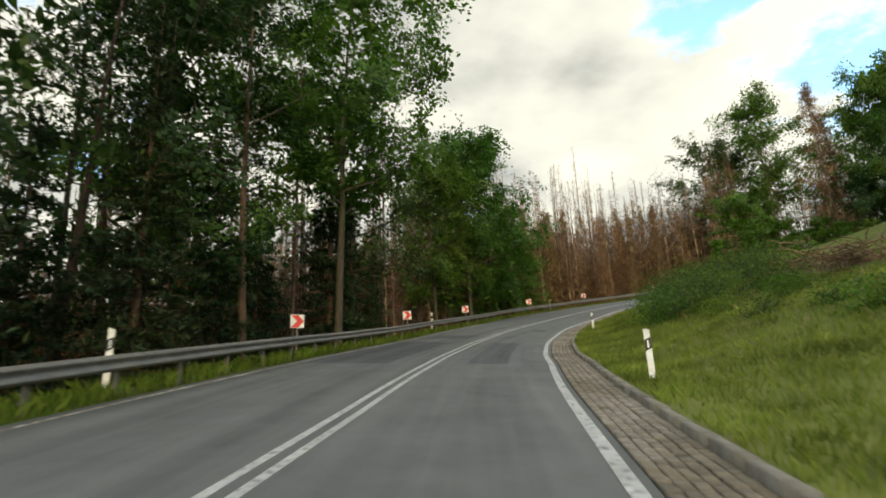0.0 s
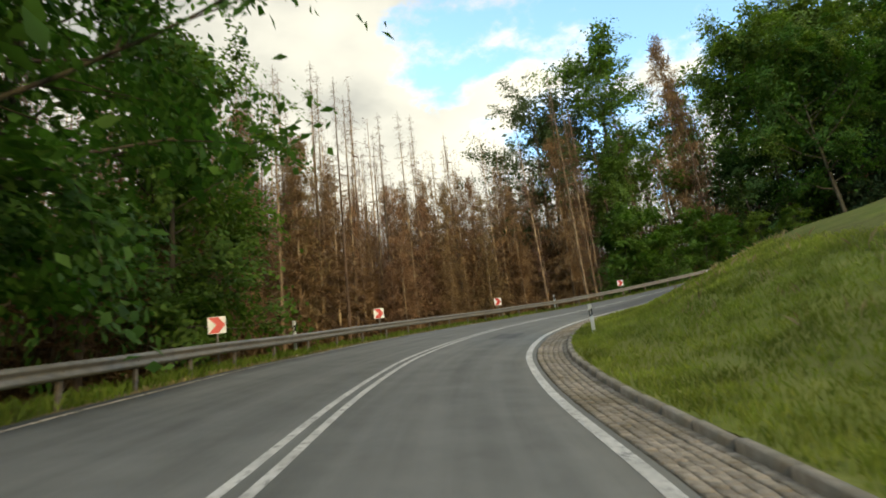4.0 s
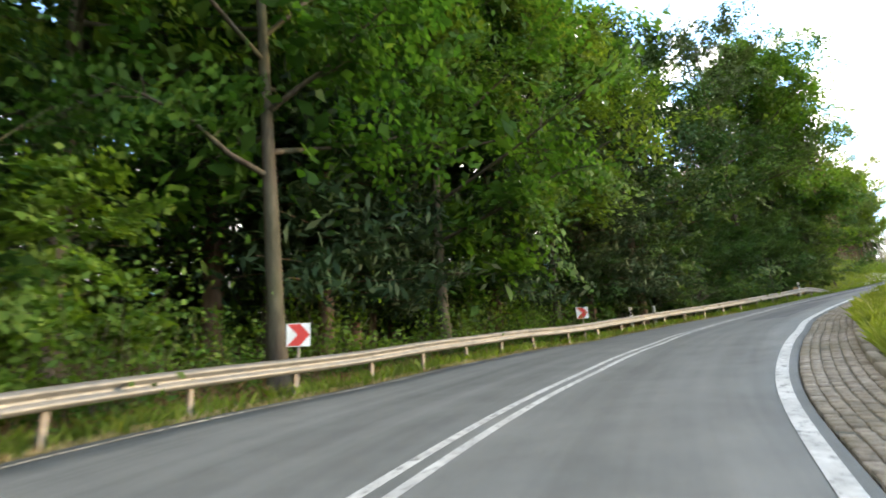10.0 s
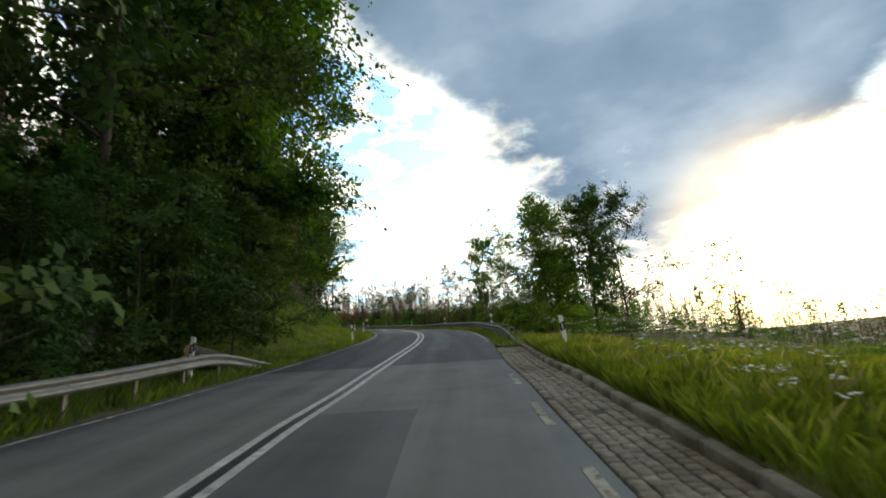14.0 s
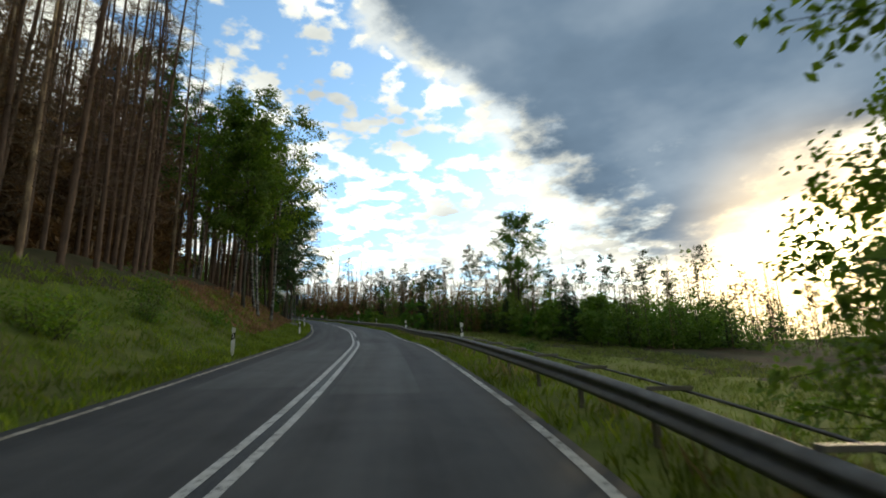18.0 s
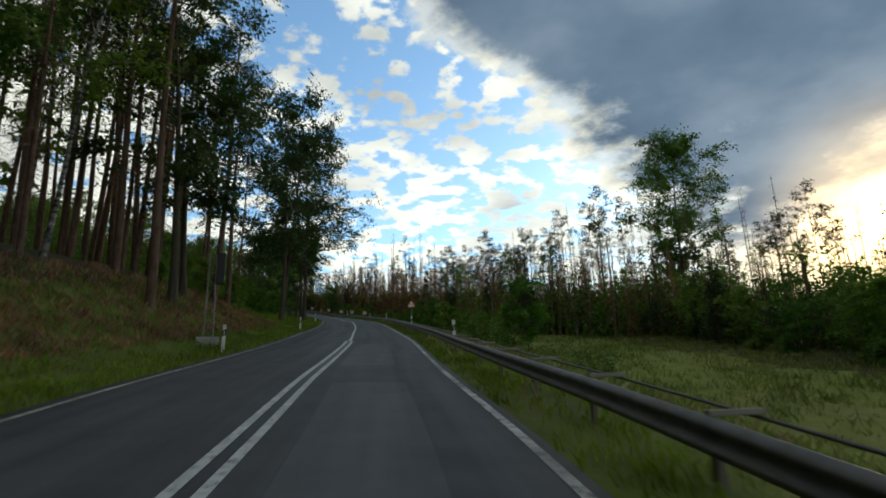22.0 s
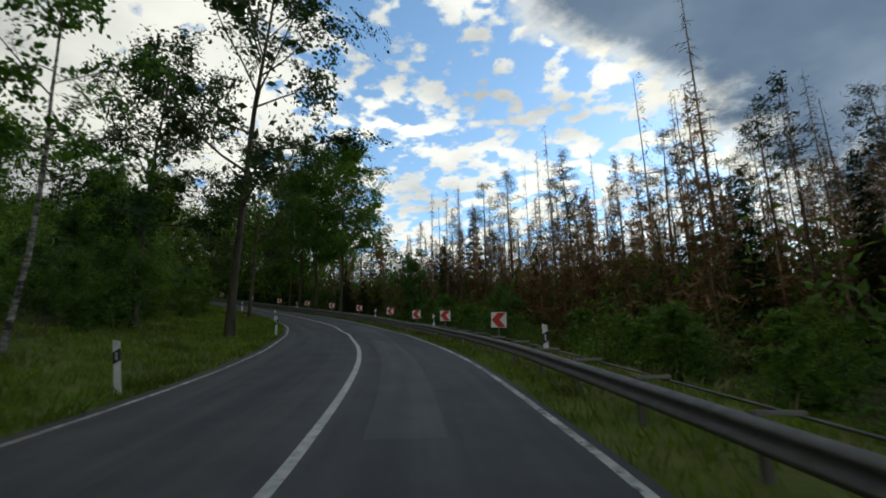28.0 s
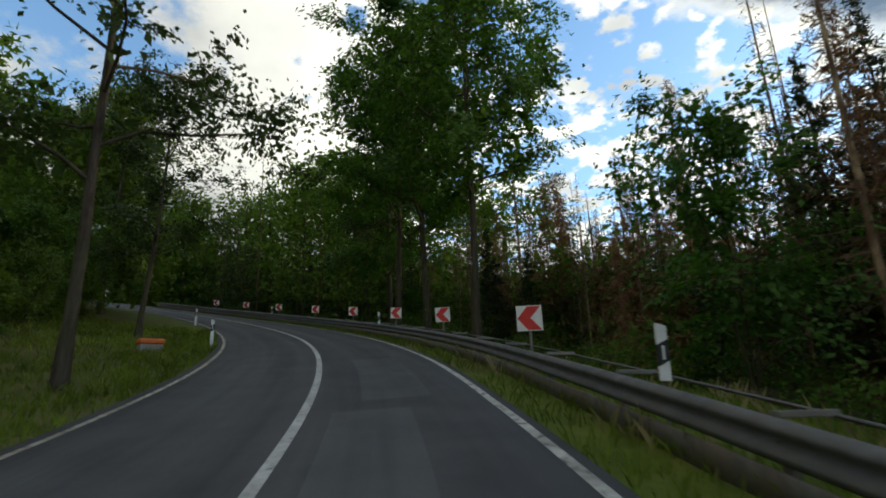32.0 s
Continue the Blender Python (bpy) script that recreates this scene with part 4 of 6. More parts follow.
def lat_left_rail(u):
    return of(LEFT, u) - 0.66 - 0.4 * smooth((u - 15.6) / 1.0)


def top_left_rail(u):
    return 0.75 - 0.85 * smooth((u - 15.75) / 0.9)


def lat_right_rail(u):
    return of(RIGHT, u) + 0.72 + 0.32 * smooth((u - 17.6) / 1.4) + 0.5 * (1 - smooth((u - 16.5) / 1.0))


def top_right_rail(u):
    return 0.56 - 0.75 * (1 - smooth((u - 16.45) / 0.9))


build_ground()
build_verge(-1, "verge_left", "grassy verge and bank along the outer side of the road", U0, 41.0, MEADOW)
build_verge(1, "verge_right", "mown yellow-green verge and bank inside the bend", U0, 10.6, MOWN_GROUND)
build_verge(1, "verge_right", "meadow and rough verge along the valley side of the road", 10.6, U1, MEADOW)
build_road()
strip("shoulder", steps(2.0, 17.0, 0.6), [col_l(-0.30), lambda u: of(LEFT, u) - 0.52 + 0.07 * np.sin(station(u) * 1.3) + 0.05 * np.sin(station(u) * 3.1), lambda u: of(LEFT, u) - 0.66 + 0.09 * np.sin(station(u) * 1.3) + 0.06 * np.sin(station(u) * 3.7)], [-0.012, -0.02, -0.06], SOIL, "narrow sandy shoulder between road and grass", "shoulder")
build_rail("guard_rail", "weathered galvanised guard rail on steel posts round the bend", U0, 16.6, -1, lat_left_rail, top_left_rail, False, STEEL)
# the valley-side rail takes the steel with backlit shade in its colour
build_rail("guard_rail", "galvanised guard rail coloured dark as backlit, with outrigger spacers along the slope", 16.55, 41.0, 1, lat_right_rail, top_right_rail, True, STEEL_BACKLIT, 30.5)

# ---- plants ----
def tube(pts, radii, sides=6):
    pts, radii = np.asarray(pts, float), np.asarray(radii, float)
    d = np.gradient(pts, axis=0)
    d /= np.linalg.norm(d, axis=1)[:, None] + 1e-9
    ref = np.where(np.abs(d[:, 2:3]) > 0.9, [[1.0, 0, 0]], [[0, 0, 1.0]])
    a = np.cross(d, ref); a /= np.linalg.norm(a, axis=1)[:, None] + 1e-9
    b = np.cross(d, a)
    th = np.linspace(0, 2 * np.pi, sides, endpoint=False)
    v = pts[:, None] + radii[:, None, None] * (np.cos(th)[None, :, None] * a[:, None] + np.sin(th)[None, :, None] * b[:, None])
    i = np.arange(len(pts) * sides).reshape(len(pts), sides)
    j = np.roll(i, -1, 1)
    return v.reshape(-1, 3), np.stack([i[:-1], j[:-1], j[1:], i[1:]], -1).reshape(-1, 4)


def joined(items):
    vs, fs, n = [], [], 0
    for v, f in items:
        vs.append(v); fs.append(f + n); n += len(v)
    return np.concatenate(vs), np.concatenate(fs)


def leaves(rs, centres, size, up=0.5, slim=0.55, droop=0.0, lay=None):
    """A pointed leaf at each centre; lay: the way each spray faces, which its leaves follow."""
    n = len(centres)
    nrm = rs.normal(size=(n, 3)) + [0, 0, up * 2] if lay is None else lay + rs.normal(size=(n, 3)) * 0.30
    nrm /= np.linalg.norm(nrm, axis=1)[:, None]
    t = rs.normal(size=(n, 3)); t[:, 2] -= droop
    t -= nrm * (t * nrm).sum(1)[:, None]
    t /= np.linalg.norm(t, axis=1)[:, None] + 1e-9
    s = np.cross(nrm, t)
    ln = (size * rs.uniform(0.65, 1.35, n))[:, None]
    w = ln * slim * 0.5
    c = centres
    v = np.stack([c - t * ln * 0.5, c + s * w - t * ln * 0.05 + nrm * ln * 0.08, c + t * ln * 0.5, c - s * w - t * ln * 0.05 + nrm * ln * 0.08], 1)
    return v.reshape(-1, 3), np.arange(4 * n).reshape(n, 4)


def bent(rs, start, way, length, n=5, wander=0.15, lift=0.0):
    p, d, out = np.array(start, float), np.array(way, float), []
    d /= np.linalg.norm(d)
    for _ in range(n):
        out.append(p.copy())
        d = d + rs.normal(size=3) * wander + [0, 0, lift]
        d /= np.linalg.norm(d)
        p = p + d * length / (n - 1)
    return np.array(out)


def broadleaf(seed, h, base=0.3, wide=0.28, limbs=12, subs=5, per=26, size=0.26, r0=0.22, lean=0.03, forks=1, blob=0.75, sides=7, core=260, layer=0.85, up=0.85, slim=0.62):
    """Trunk with limbs, and a crown of leaves that hang in clumps at the twigs."""
    rs = np.random.RandomState(seed)
    wood, cl, lays = [], [], []
    stems = []
    for k in range(forks):
        way = np.array([rs.normal() * lean, rs.normal() * lean, 1.0])
        if forks > 1:
            a = 2 * np.pi * k / forks + rs.uniform(0, 1)
            way[:2] += 0.16 * np.array([np.cos(a), np.sin(a)])
        st = bent(rs, (0, 0, -0.4), way, h * (0.96 if k == 0 else rs.uniform(0.75, 0.92)) + 0.4, 10, 0.014 + lean * 0.7, 0.02)
        rr = r0 * (1 - np.linspace(0, 1, 10) ** 1.2 * 0.9) / (forks ** 0.4)
        rr[0] *= 1.45
        wood.append(tube(st, rr, sides))
        stems.append(st)
    for st in stems:
        for i in range(limbs):
            f = base + (0.98 - base) * (i + rs.uniform(0, 0.9)) / limbs
            p = np.array([np.interp(f, np.linspace(0, 1, 10), st[:, c]) for c in range(3)])
            a = i * 2.4 + rs.uniform(-0.5, 0.5)
            q = (f - base) / (1 - base)
            reach = h * wide * (0.45 + 1.0 * math.sin(math.pi * min(1, 0.18 + q * 0.82)) ** 0.8) * rs.uniform(0.65, 1.15)
            limb = bent(rs, p, (np.cos(a), np.sin(a), 0.25 + 0.75 * q), reach, 5, 0.16, 0.03)
            lr = max(0.02, r0 * 0.42 * (1 - q * 0.7))
            wood.append(tube(limb, np.linspace(lr, lr * 0.25, 5), 5))
            for j in range(subs):
                g = 0.3 + 0.7 * (j + rs.uniform(0, 1)) / subs
                s = np.array([np.interp(g, np.linspace(0, 1, 5), limb[:, c]) for c in range(3)])
                w = rs.normal(size=3) * 0.8 + (limb[-1] - limb[0]) / (reach + 1e-6); w[2] = w[2] * layer + 0.05
                tw = bent(rs, s, w, reach * rs.uniform(0.25, 0.5), 4, 0.2 * layer)
                wood.append(tube(tw, np.linspace(lr * 0.3, 0.006, 4), 3))
                pad = rs.uniform(0.5, 1.15)
                face = rs.normal(size=3) * 0.45 + [0, 0, up]
                face[:2] += 0.55 * (tw[-1] - st[0])[:2] / (np.linalg.norm((tw[-1] - st[0])[:2]) + 0.1)
                face /= np.linalg.norm(face)
                for c in (tw[1], tw[2], tw[3]):
                    m = int(per * rs.uniform(0.3, 1.2) / 1.5)
                    o = rs.normal(size=(m, 3)) * [1, 1, 0.5 * layer] * blob * pad * 0.62
                    o[:, 2] -= (o[:, 0] * face[0] + o[:, 1] * face[1]) / max(0.5, face[2]) * 0.7
                    cl.append(c + o)
                    lays.append(np.repeat(face[None], m, 0))
    c = np.concatenate(cl)
    axis = np.zeros_like(c)
    axis[:, 2] = c[:, 2]
    pick = rs.choice(len(c), core, replace=True)
    inner = axis[pick] + (c[pick] - axis[pick]) * rs.uniform(0.25, 0.62, core)[:, None] - [0, 0, 0.25]
    return joined(wood), joined([leaves(rs, c, size, up, slim, 0.3, np.concatenate(lays)), leaves(rs, inner, size * 2.2, 0.5, 0.5)])


def dead_spruce(seed, h, r0=0.15, density=5, low=0.12, needles=0, reach=1.7, bare=0.5):
    """A straight trunk with whorls of thin drooping dry branches; needles: rusty tufts still on them."""
    rs = np.random.RandomState(seed)
    st = np.stack([np.linspace(0, 1, 12) * rs.normal() * 0.35, np.linspace(0, 1, 12) * rs.normal() * 0.35, np.linspace(-0.4, h, 12)], 1)
    wood = [tube(st, r0 * (1 - np.linspace(0, 1, 12) * 0.93), 8)]
    tw, nd = [], []
    z = h * low
    while z < h * 0.985:
        f = z / h
        for k in range(rs.randint(2, density + 1)):
            a = rs.uniform(0, 2 * np.pi)
            ln = reach * (1.1 - f) ** 0.75 * rs.uniform(0.35, 1.1) * (bare + (1 - bare) * min(1, f * 2.2))
            p = np.array([np.interp(f, np.linspace(0, 1, 12), st[:, 0]), np.interp(f, np.linspace(0, 1, 12), st[:, 1]), z])
            d = np.array([np.cos(a), np.sin(a), rs.uniform(-0.55, 0.05) + 0.5 * max(0, f - 0.8) * 4])
            br = bent(rs, p, d, ln, 4, 0.12, -0.03)
            wd = 0.012 + 0.012 * (1 - f)
            s = np.cross(d, [0, 0, 1]); s /= np.linalg.norm(s)
            for o in (s, np.array([0, 0, 1.0])):
                v = np.concatenate([br + o * np.linspace(wd, 0.003, 4)[:, None], br - o * np.linspace(wd, 0.003, 4)[:, None]])
                tw.append((v, np.array([(0, 1, 5, 4), (1, 2, 6, 5), (2, 3, 7, 6)])))
            m = int(ln * 11)
            if m:
                g = rs.uniform(0.2, 1, m)
                c = np.stack([np.interp(g, np.linspace(0, 1, 4), br[:, i]) for i in range(3)], 1)
                dd = rs.normal(size=(m, 3)) * 0.5 + d * 0.7; dd[:, 2] -= 0.7
                dd *= rs.uniform(0.12, 0.42, m)[:, None] * (0.6 + 0.4 * (1 - f))
                ww = rs.normal(size=(m, 3)); ww /= np.linalg.norm(ww, axis=1)[:, None]; ww *= 0.009
                v = np.stack([c - ww, c + ww, c + dd], 1).reshape(-1, 3)
                tw.append((np.concatenate([v, v[2::3]]), np.stack([np.arange(m) * 3, np.arange(m) * 3 + 1, np.arange(m) * 3 + 2, 3 * m + np.arange(m)], 1)))
                if needles:
                    k2 = int(m * needles)
                    if k2:
                        g = rs.uniform(0.15, 1, k2)
                        c = np.stack([np.interp(g, np.linspace(0, 1, 4), br[:, i]) for i in range(3)], 1) + rs.normal(size=(k2, 3)) * 0.12
                        c[:, 2] -= rs.uniform(0, 0.35, k2)
                        nd.append(c)
        z += rs.uniform(0.28, 0.55) * (1.0 if f < 0.8 else 0.6)
    t = joined(tw)
    if nd:
        c = np.concatenate(nd)
        t = joined([t, leaves(rs, c, 0.46, -0.1, 0.10, 1.3)])
    return joined(wood), t


def spruce(seed, h, low=0.12, reach=0.2, size=0.42, dense=1.0):
    """A living spruce: tiers of drooping sprays."""
    rs = np.random.RandomState(seed)
    st = np.stack([np.zeros(8), np.zeros(8), np.linspace(-0.4, h, 8)], 1)
    wood = [tube(st, 0.012 * h * (1 - np.linspace(0, 1, 8) * 0.94), 7)]
    cl = []
    z = h * low
    while z < h * 0.98:
        f = z / h
        n = int((5 + 5 * (1 - f)) * dense)
        for k in range(n):
            a = rs.uniform(0, 2 * np.pi)
            ln = h * reach * (1.04 - f) ** 0.9 * rs.uniform(0.6, 1.1)
            m = max(4, int(ln * 17 * dense))
            g = rs.uniform(0.12, 1, m) ** 0.8
            c = np.stack([np.cos(a) * g * ln, np.sin(a) * g * ln, z - 0.28 * ln * g + 0.10 * ln * g * g - rs.uniform(0, 0.25, m)], 1)
            c += rs.normal(size=c.shape) * [0.16, 0.16, 0.05] * (0.5 + 0.5 * ln)
            cl.append(c)
            br = np.stack([np.cos(a) * np.linspace(0, ln, 3), np.sin(a) * np.linspace(0, ln, 3), z - 0.2 * np.linspace(0, ln, 3)], 1)
            wood.append(tube(br, [0.025, 0.015, 0.004], 3))
        z += rs.uniform(0.35, 0.6)
    return joined(wood), leaves(rs, np.concatenate(cl), size, 0.6, 0.27, 0.9)


def pine(seed, h, base=0.62, size=0.34, per=150):
    """Long bare trunk with a ragged top of needle tufts."""
    rs = np.random.RandomState(seed)
    st = bent(rs, (0, 0, -0.4), (rs.normal() * 0.03, rs.normal() * 0.03, 1), h + 0.4, 10, 0.02, 0.02)
    wood = [tube(st, 0.0105 * h * (1 - np.linspace(0, 1, 10) * 0.86), 8)]
    cl = []
    for i in range(26):
        f = base * 0.75 + (0.99 - base * 0.75) * (i + rs.uniform(0, 1)) / 26
        p = np.array([np.interp(f, np.linspace(0, 1, 10), st[:, c]) for c in range(3)])
        a = rs.uniform(0, 2 * np.pi)
        dead = f < base
        ln = h * 0.13 * rs.uniform(0.5, 1.1) * (0.6 if dead else 1.15 - 0.7 * (f - base) / (1 - base))
        limb = bent(rs, p, (np.cos(a), np.sin(a), -0.1 if dead else 0.35), ln, 5, 0.2, 0.05)
        wood.append(tube(limb, np.linspace(0.035, 0.008, 5), 4))
        if not dead:
            for c in (limb[2], limb[3], limb[4], limb[4]):
                cl.append(c + rs.normal(size=(int(per / 4), 3)) * [0.38, 0.38, 0.2])
    return joined(wood), leaves(rs, np.concatenate(cl), size, 0.6, 0.13)


def bush(seed, h, wide, n=900, size=0.16):
    rs = np.random.RandomState(seed)
    wood, cl = [], []
    for k in range(16):
        a = rs.uniform(0, 2 * np.pi)
        o = rs.uniform(0, 0.35) * wide
        st = bent(rs, (np.cos(a) * o, np.sin(a) * o, -0.2), (np.cos(a) * 0.5 * wide / h, np.sin(a) * 0.5 * wide / h, 1), h * rs.uniform(0.6, 1.08), 5, 0.16)
        wood.append(tube(st, np.linspace(0.028, 0.006, 5), 4))
        for f in range(5):
            c = st[min(4, f)] + rs.normal(size=3) * 0.12 * wide
            c[2] = max(c[2], 0.15)
            cl.append(c + rs.normal(size=(max(4, n // 80), 3)) * [0.2 * wide, 0.2 * wide, 0.13 * h])
    c = np.concatenate(cl)
    c[:, 2] = np.abs(c[:, 2])
    return joined(wood), leaves(rs, c, size, 0.55)


KINDS = {}


def kind_of_tree(key, data, bark, leaf, name, label, category):
    (wv, wf), (lv, lf) = data
    KINDS[key] = dict(wood=(wv, wf), leaf=(lv, lf), trunk=mesh_of("trunk", wv, wf, bark, True), crown=mesh_of("crown", lv, lf, leaf), name=name, label=label, category=category, bark=bark, leafm=leaf)


for n, (sd, h, b, w) in enumerate(((3, 24, 0.26, 0.22), (8, 20, 0.16, 0.25), (21, 27, 0.34, 0.19))):
    kind_of_tree(f"broad{n}", broadleaf(sd, h, b, w, 24, 8, 72, 0.31, 0.24, 0.012, blob=0.85, core=1100), BARK, LEAF, "broadleaf_tree", "tall broadleaf tree with a full green crown", "tree")
for n, (sd, h) in enumerate(((5, 23), (13, 27))):
    kind_of_tree(f"oak{n}", broadleaf(sd, h, 0.30, 0.22, 18, 7, 60, 0.29, 0.24, 0.014, 1, 0.75, core=260), BARK, LEAF_DARK, "oak_tree", "airy dark oak with open branching crown", "tree")
for n, (sd, h) in enumerate(((31, 7.5), (37, 9.0))):
    kind_of_tree(f"maple{n}", broadleaf(sd, h, 0.08, 0.30, 17, 5, 44, 0.27, 0.09, 0.04, 1, 0.62, core=120, layer=0.45, up=1.1, slim=0.8), BARK, LEAF_LIGHT, "young_maple", "young maple with bright green leaves to the ground", "tree")
for n, (sd, h) in enumerate(((33, 10.0), (39, 12.5))):
    kind_of_tree(f"beech{n}", broadleaf(sd, h, 0.08, 0.27, 20, 5, 46, 0.24, 0.10, 0.03, 1, 0.62, core=160, layer=0.4, up=1.0, slim=0.7), BARK, LEAF_BEECH, "young_beech", "young beech with dark green layered sprays", "tree")
for n, (sd, h) in enumerate(((43, 10.0), (44, 8.5))):
    kind_of_tree(f"dense{n}", broadleaf(sd, h, 0.10, 0.30, 18, 7, 64, 0.16, 0.10, 0.05, 2, 0.47, core=100, layer=0.5), BARK, LEAF_LIGHT, "undergrowth_tree", "dense small-leaved tree leaning over the guard rail", "tree")
for n, (sd, h) in enumerate(((41, 10.5), (47, 13))):
    kind_of_tree(f"hazel{n}", broadleaf(sd, h, 0.08, 0.25, 12, 4, 34, 0.28, 0.10, 0.05, 3, 0.75, core=300), BARK, LEAF, "undergrowth_tree", "many-stemmed green tree at the forest edge", "tree")
for n, (sd, h, nd) in enumerate(((51, 22, 0.0), (52, 25, 0.0), (53, 20, 0.0))):
    kind_of_tree(f"dead{n}", dead_spruce(sd, h, 0.15, 7, 0.10, nd, 2.0, 0.6), BARK_DEAD, TWIG, "dead_spruce", "dead spruce with bare brown twigs and flaking bark", "tree")
for n, (sd, h) in enumerate(((61, 17), (62, 13))):
    kind_of_tree(f"rust{n}", dead_spruce(sd, h, 0.12, 7, 0.04, 2.1, 2.9, 0.95), BARK_DEAD, RUST, "rusty_spruce", "dying spruce with rust-brown needles", "tree")
for n, (sd, h) in enumerate(((71, 25), (72, 22))):
    kind_of_tree(f"trunk{n}", dead_spruce(sd, h, 0.15, 7, 0.14, 0.0, 1.9, 0.7), BARK_PINE, TWIG, "bare_spruce", "slender dark spruce trunk with dry twigs", "tree")
for n, (sd, h) in enumerate(((81, 23), (82, 18))):
    kind_of_tree(f"spruce{n}", spruce(sd, h), BARK_PINE, NEEDLE, "spruce", "dark green spruce with drooping branches", "tree")
for n, (sd, h) in enumerate(((91, 25), (92, 22))):
    kind_of_tree(f"pine{n}", pine(sd, h), BARK_PINE, NEEDLE, "pine_tree", "tall pine with a bare trunk and ragged top", "tree")
kind_of_tree("birch0", broadleaf(101, 20, 0.36, 0.15, 15, 5, 36, 0.26, 0.12, 0.03, 1, 0.6, core=60), BARK_BIRCH, LEAF, "birch", "slender birch with white bark", "tree")
for n, (sd, h, w, m, l) in enumerate(((111, 2.4, 2.2, 1300, LEAF), (112, 1.6, 2.0, 1000, LEAF_LIGHT), (113, 3.4, 2.6, 1700, LEAF))):
    kind_of_tree(f"bush{n}", bush(sd, h, w, m, 0.17), BARK, l, "bush", "dense green bush at the road bank", "bush")


for n, (sd, h, w) in enumerate(((121, 2.3, 2.2), (122, 1.7, 2.0))):
    kind_of_tree(f"shrub{n}", bush(sd, h, w, 1500, 0.14), BARK, LEAF_BEECH, "bush", "dark leafy shrub on the grass bank", "bush")


def plain_far(key, count, size, seed):
    """A coarser likeness for trees that stand deep in the wood or far off: fewer, broader leaves."""
    k = KINDS[key]
    rs = np.random.RandomState(seed)
    lv, lf = k["leaf"]
    stick = key[:4] in ("dead", "trun")
    if stick:
        pick = np.sort(rs.choice(len(lf), min(len(lf), count), replace=False))
        q = lv[lf[pick]]
        c = q.mean(1, keepdims=True)
        q = c + (q - c) * size
        crown = (q.reshape(-1, 3), np.arange(q.shape[0] * 4).reshape(-1, 4))
    else:
        c = lv[lf[rs.choice(len(lf), count, replace=False)]].mean(1)
        if key[:4] in ("rust", "spru"):
            size = size * (1.12 - 0.85 * np.clip(c[:, 2] / lv[:, 2].max(), 0, 1))
        crown = leaves(rs, c, size, 0.7, 0.16 if key[:4] == "rust" else 0.22 if key[:4] in ("spru", "pine") else 0.45, 0.9 if key[:4] in ("rust", "spru") else 0)
    top = float(k["wood"][0][:, 2].max())
    r = {"oak": 0.2, "broad": 0.18}.get(key[:-1], 0.13)
    return tube(np.array([(0, 0, -0.4), (0.05, 0, top * 0.5), (0, 0.05, top * 0.97)]), [r, r * 0.62, 0.02], 5), crown


FAR, FARTHEST = {}, {}
for key in list(KINDS):
    stick = key[:4] in ("dead", "trun")
    count, size = {"rust": (2300, 0.85), "broa": (1500, 0.72), "spru": (1100, 0.56), "pine": (900, 0.55), "bush": (420, 0.37), "haze": (760, 0.64), "mapl": (620, 0.52)}.get(key[:4], (420, 2.3) if stick else (540, 0.74))
    FAR[key] = plain_far(key, count, size, 7)
    FARTHEST[key] = plain_far(key, 90 if stick else 170, 3.0 if stick else 1.05, 7)

RNG = random.Random(77)
PLANTED = []


def plant(key, x, y, scale=1.0, label="", group="", turn=None, tall=1.0, dip=0.15):
    k = KINDS[key]
    z = float(ground([x], [y])[0]) - dip
    ob = thing(k["name"], label or k["label"], k["category"], group)
    part("trunk" if k["category"] == "tree" else "stem", k["trunk"], None, ob)
    part("crown" if k["category"] == "tree" else "foliage", k["crown"], None, ob)
    ob.matrix_world = Matrix.LocRotScale((x, y, z), Euler((RNG.gauss(0, 0.012), RNG.gauss(0, 0.012), RNG.uniform(0, 6.28) if turn is None else turn)), (scale, scale, scale * tall))
    PLANTED.append((x, y))
    return ob


def clear_of_road(x, y, left=3.2, right=3.2):
    u, lat, d = from_road(x, y)
    return d > 30 or lat < of(LEFT, u) - left or lat > of(RIGHT, u) + right


WOOD = {}


def wood_add(key, x, y, scale, tall=1.0, store=None):
    """Adds one coarse tree to the deep wood, kept by bark and leaf."""
    (wv, wf), (lv, lf) = (FAR if store is None else store)[key]
    k = KINDS[key]
    a = RNG.uniform(0, 6.28)
    z = float(ground([x], [y])[0]) - 0.2
    r = np.array([[math.cos(a), -math.sin(a), 0], [math.sin(a), math.cos(a), 0], [0, 0, tall]]) * scale
    for m, v, f in ((k["bark"], wv, wf), (k["leafm"], lv, lf)):
        WOOD.setdefault(m.name, (m, []))[1].append((v @ r.T + [x, y, z], f))


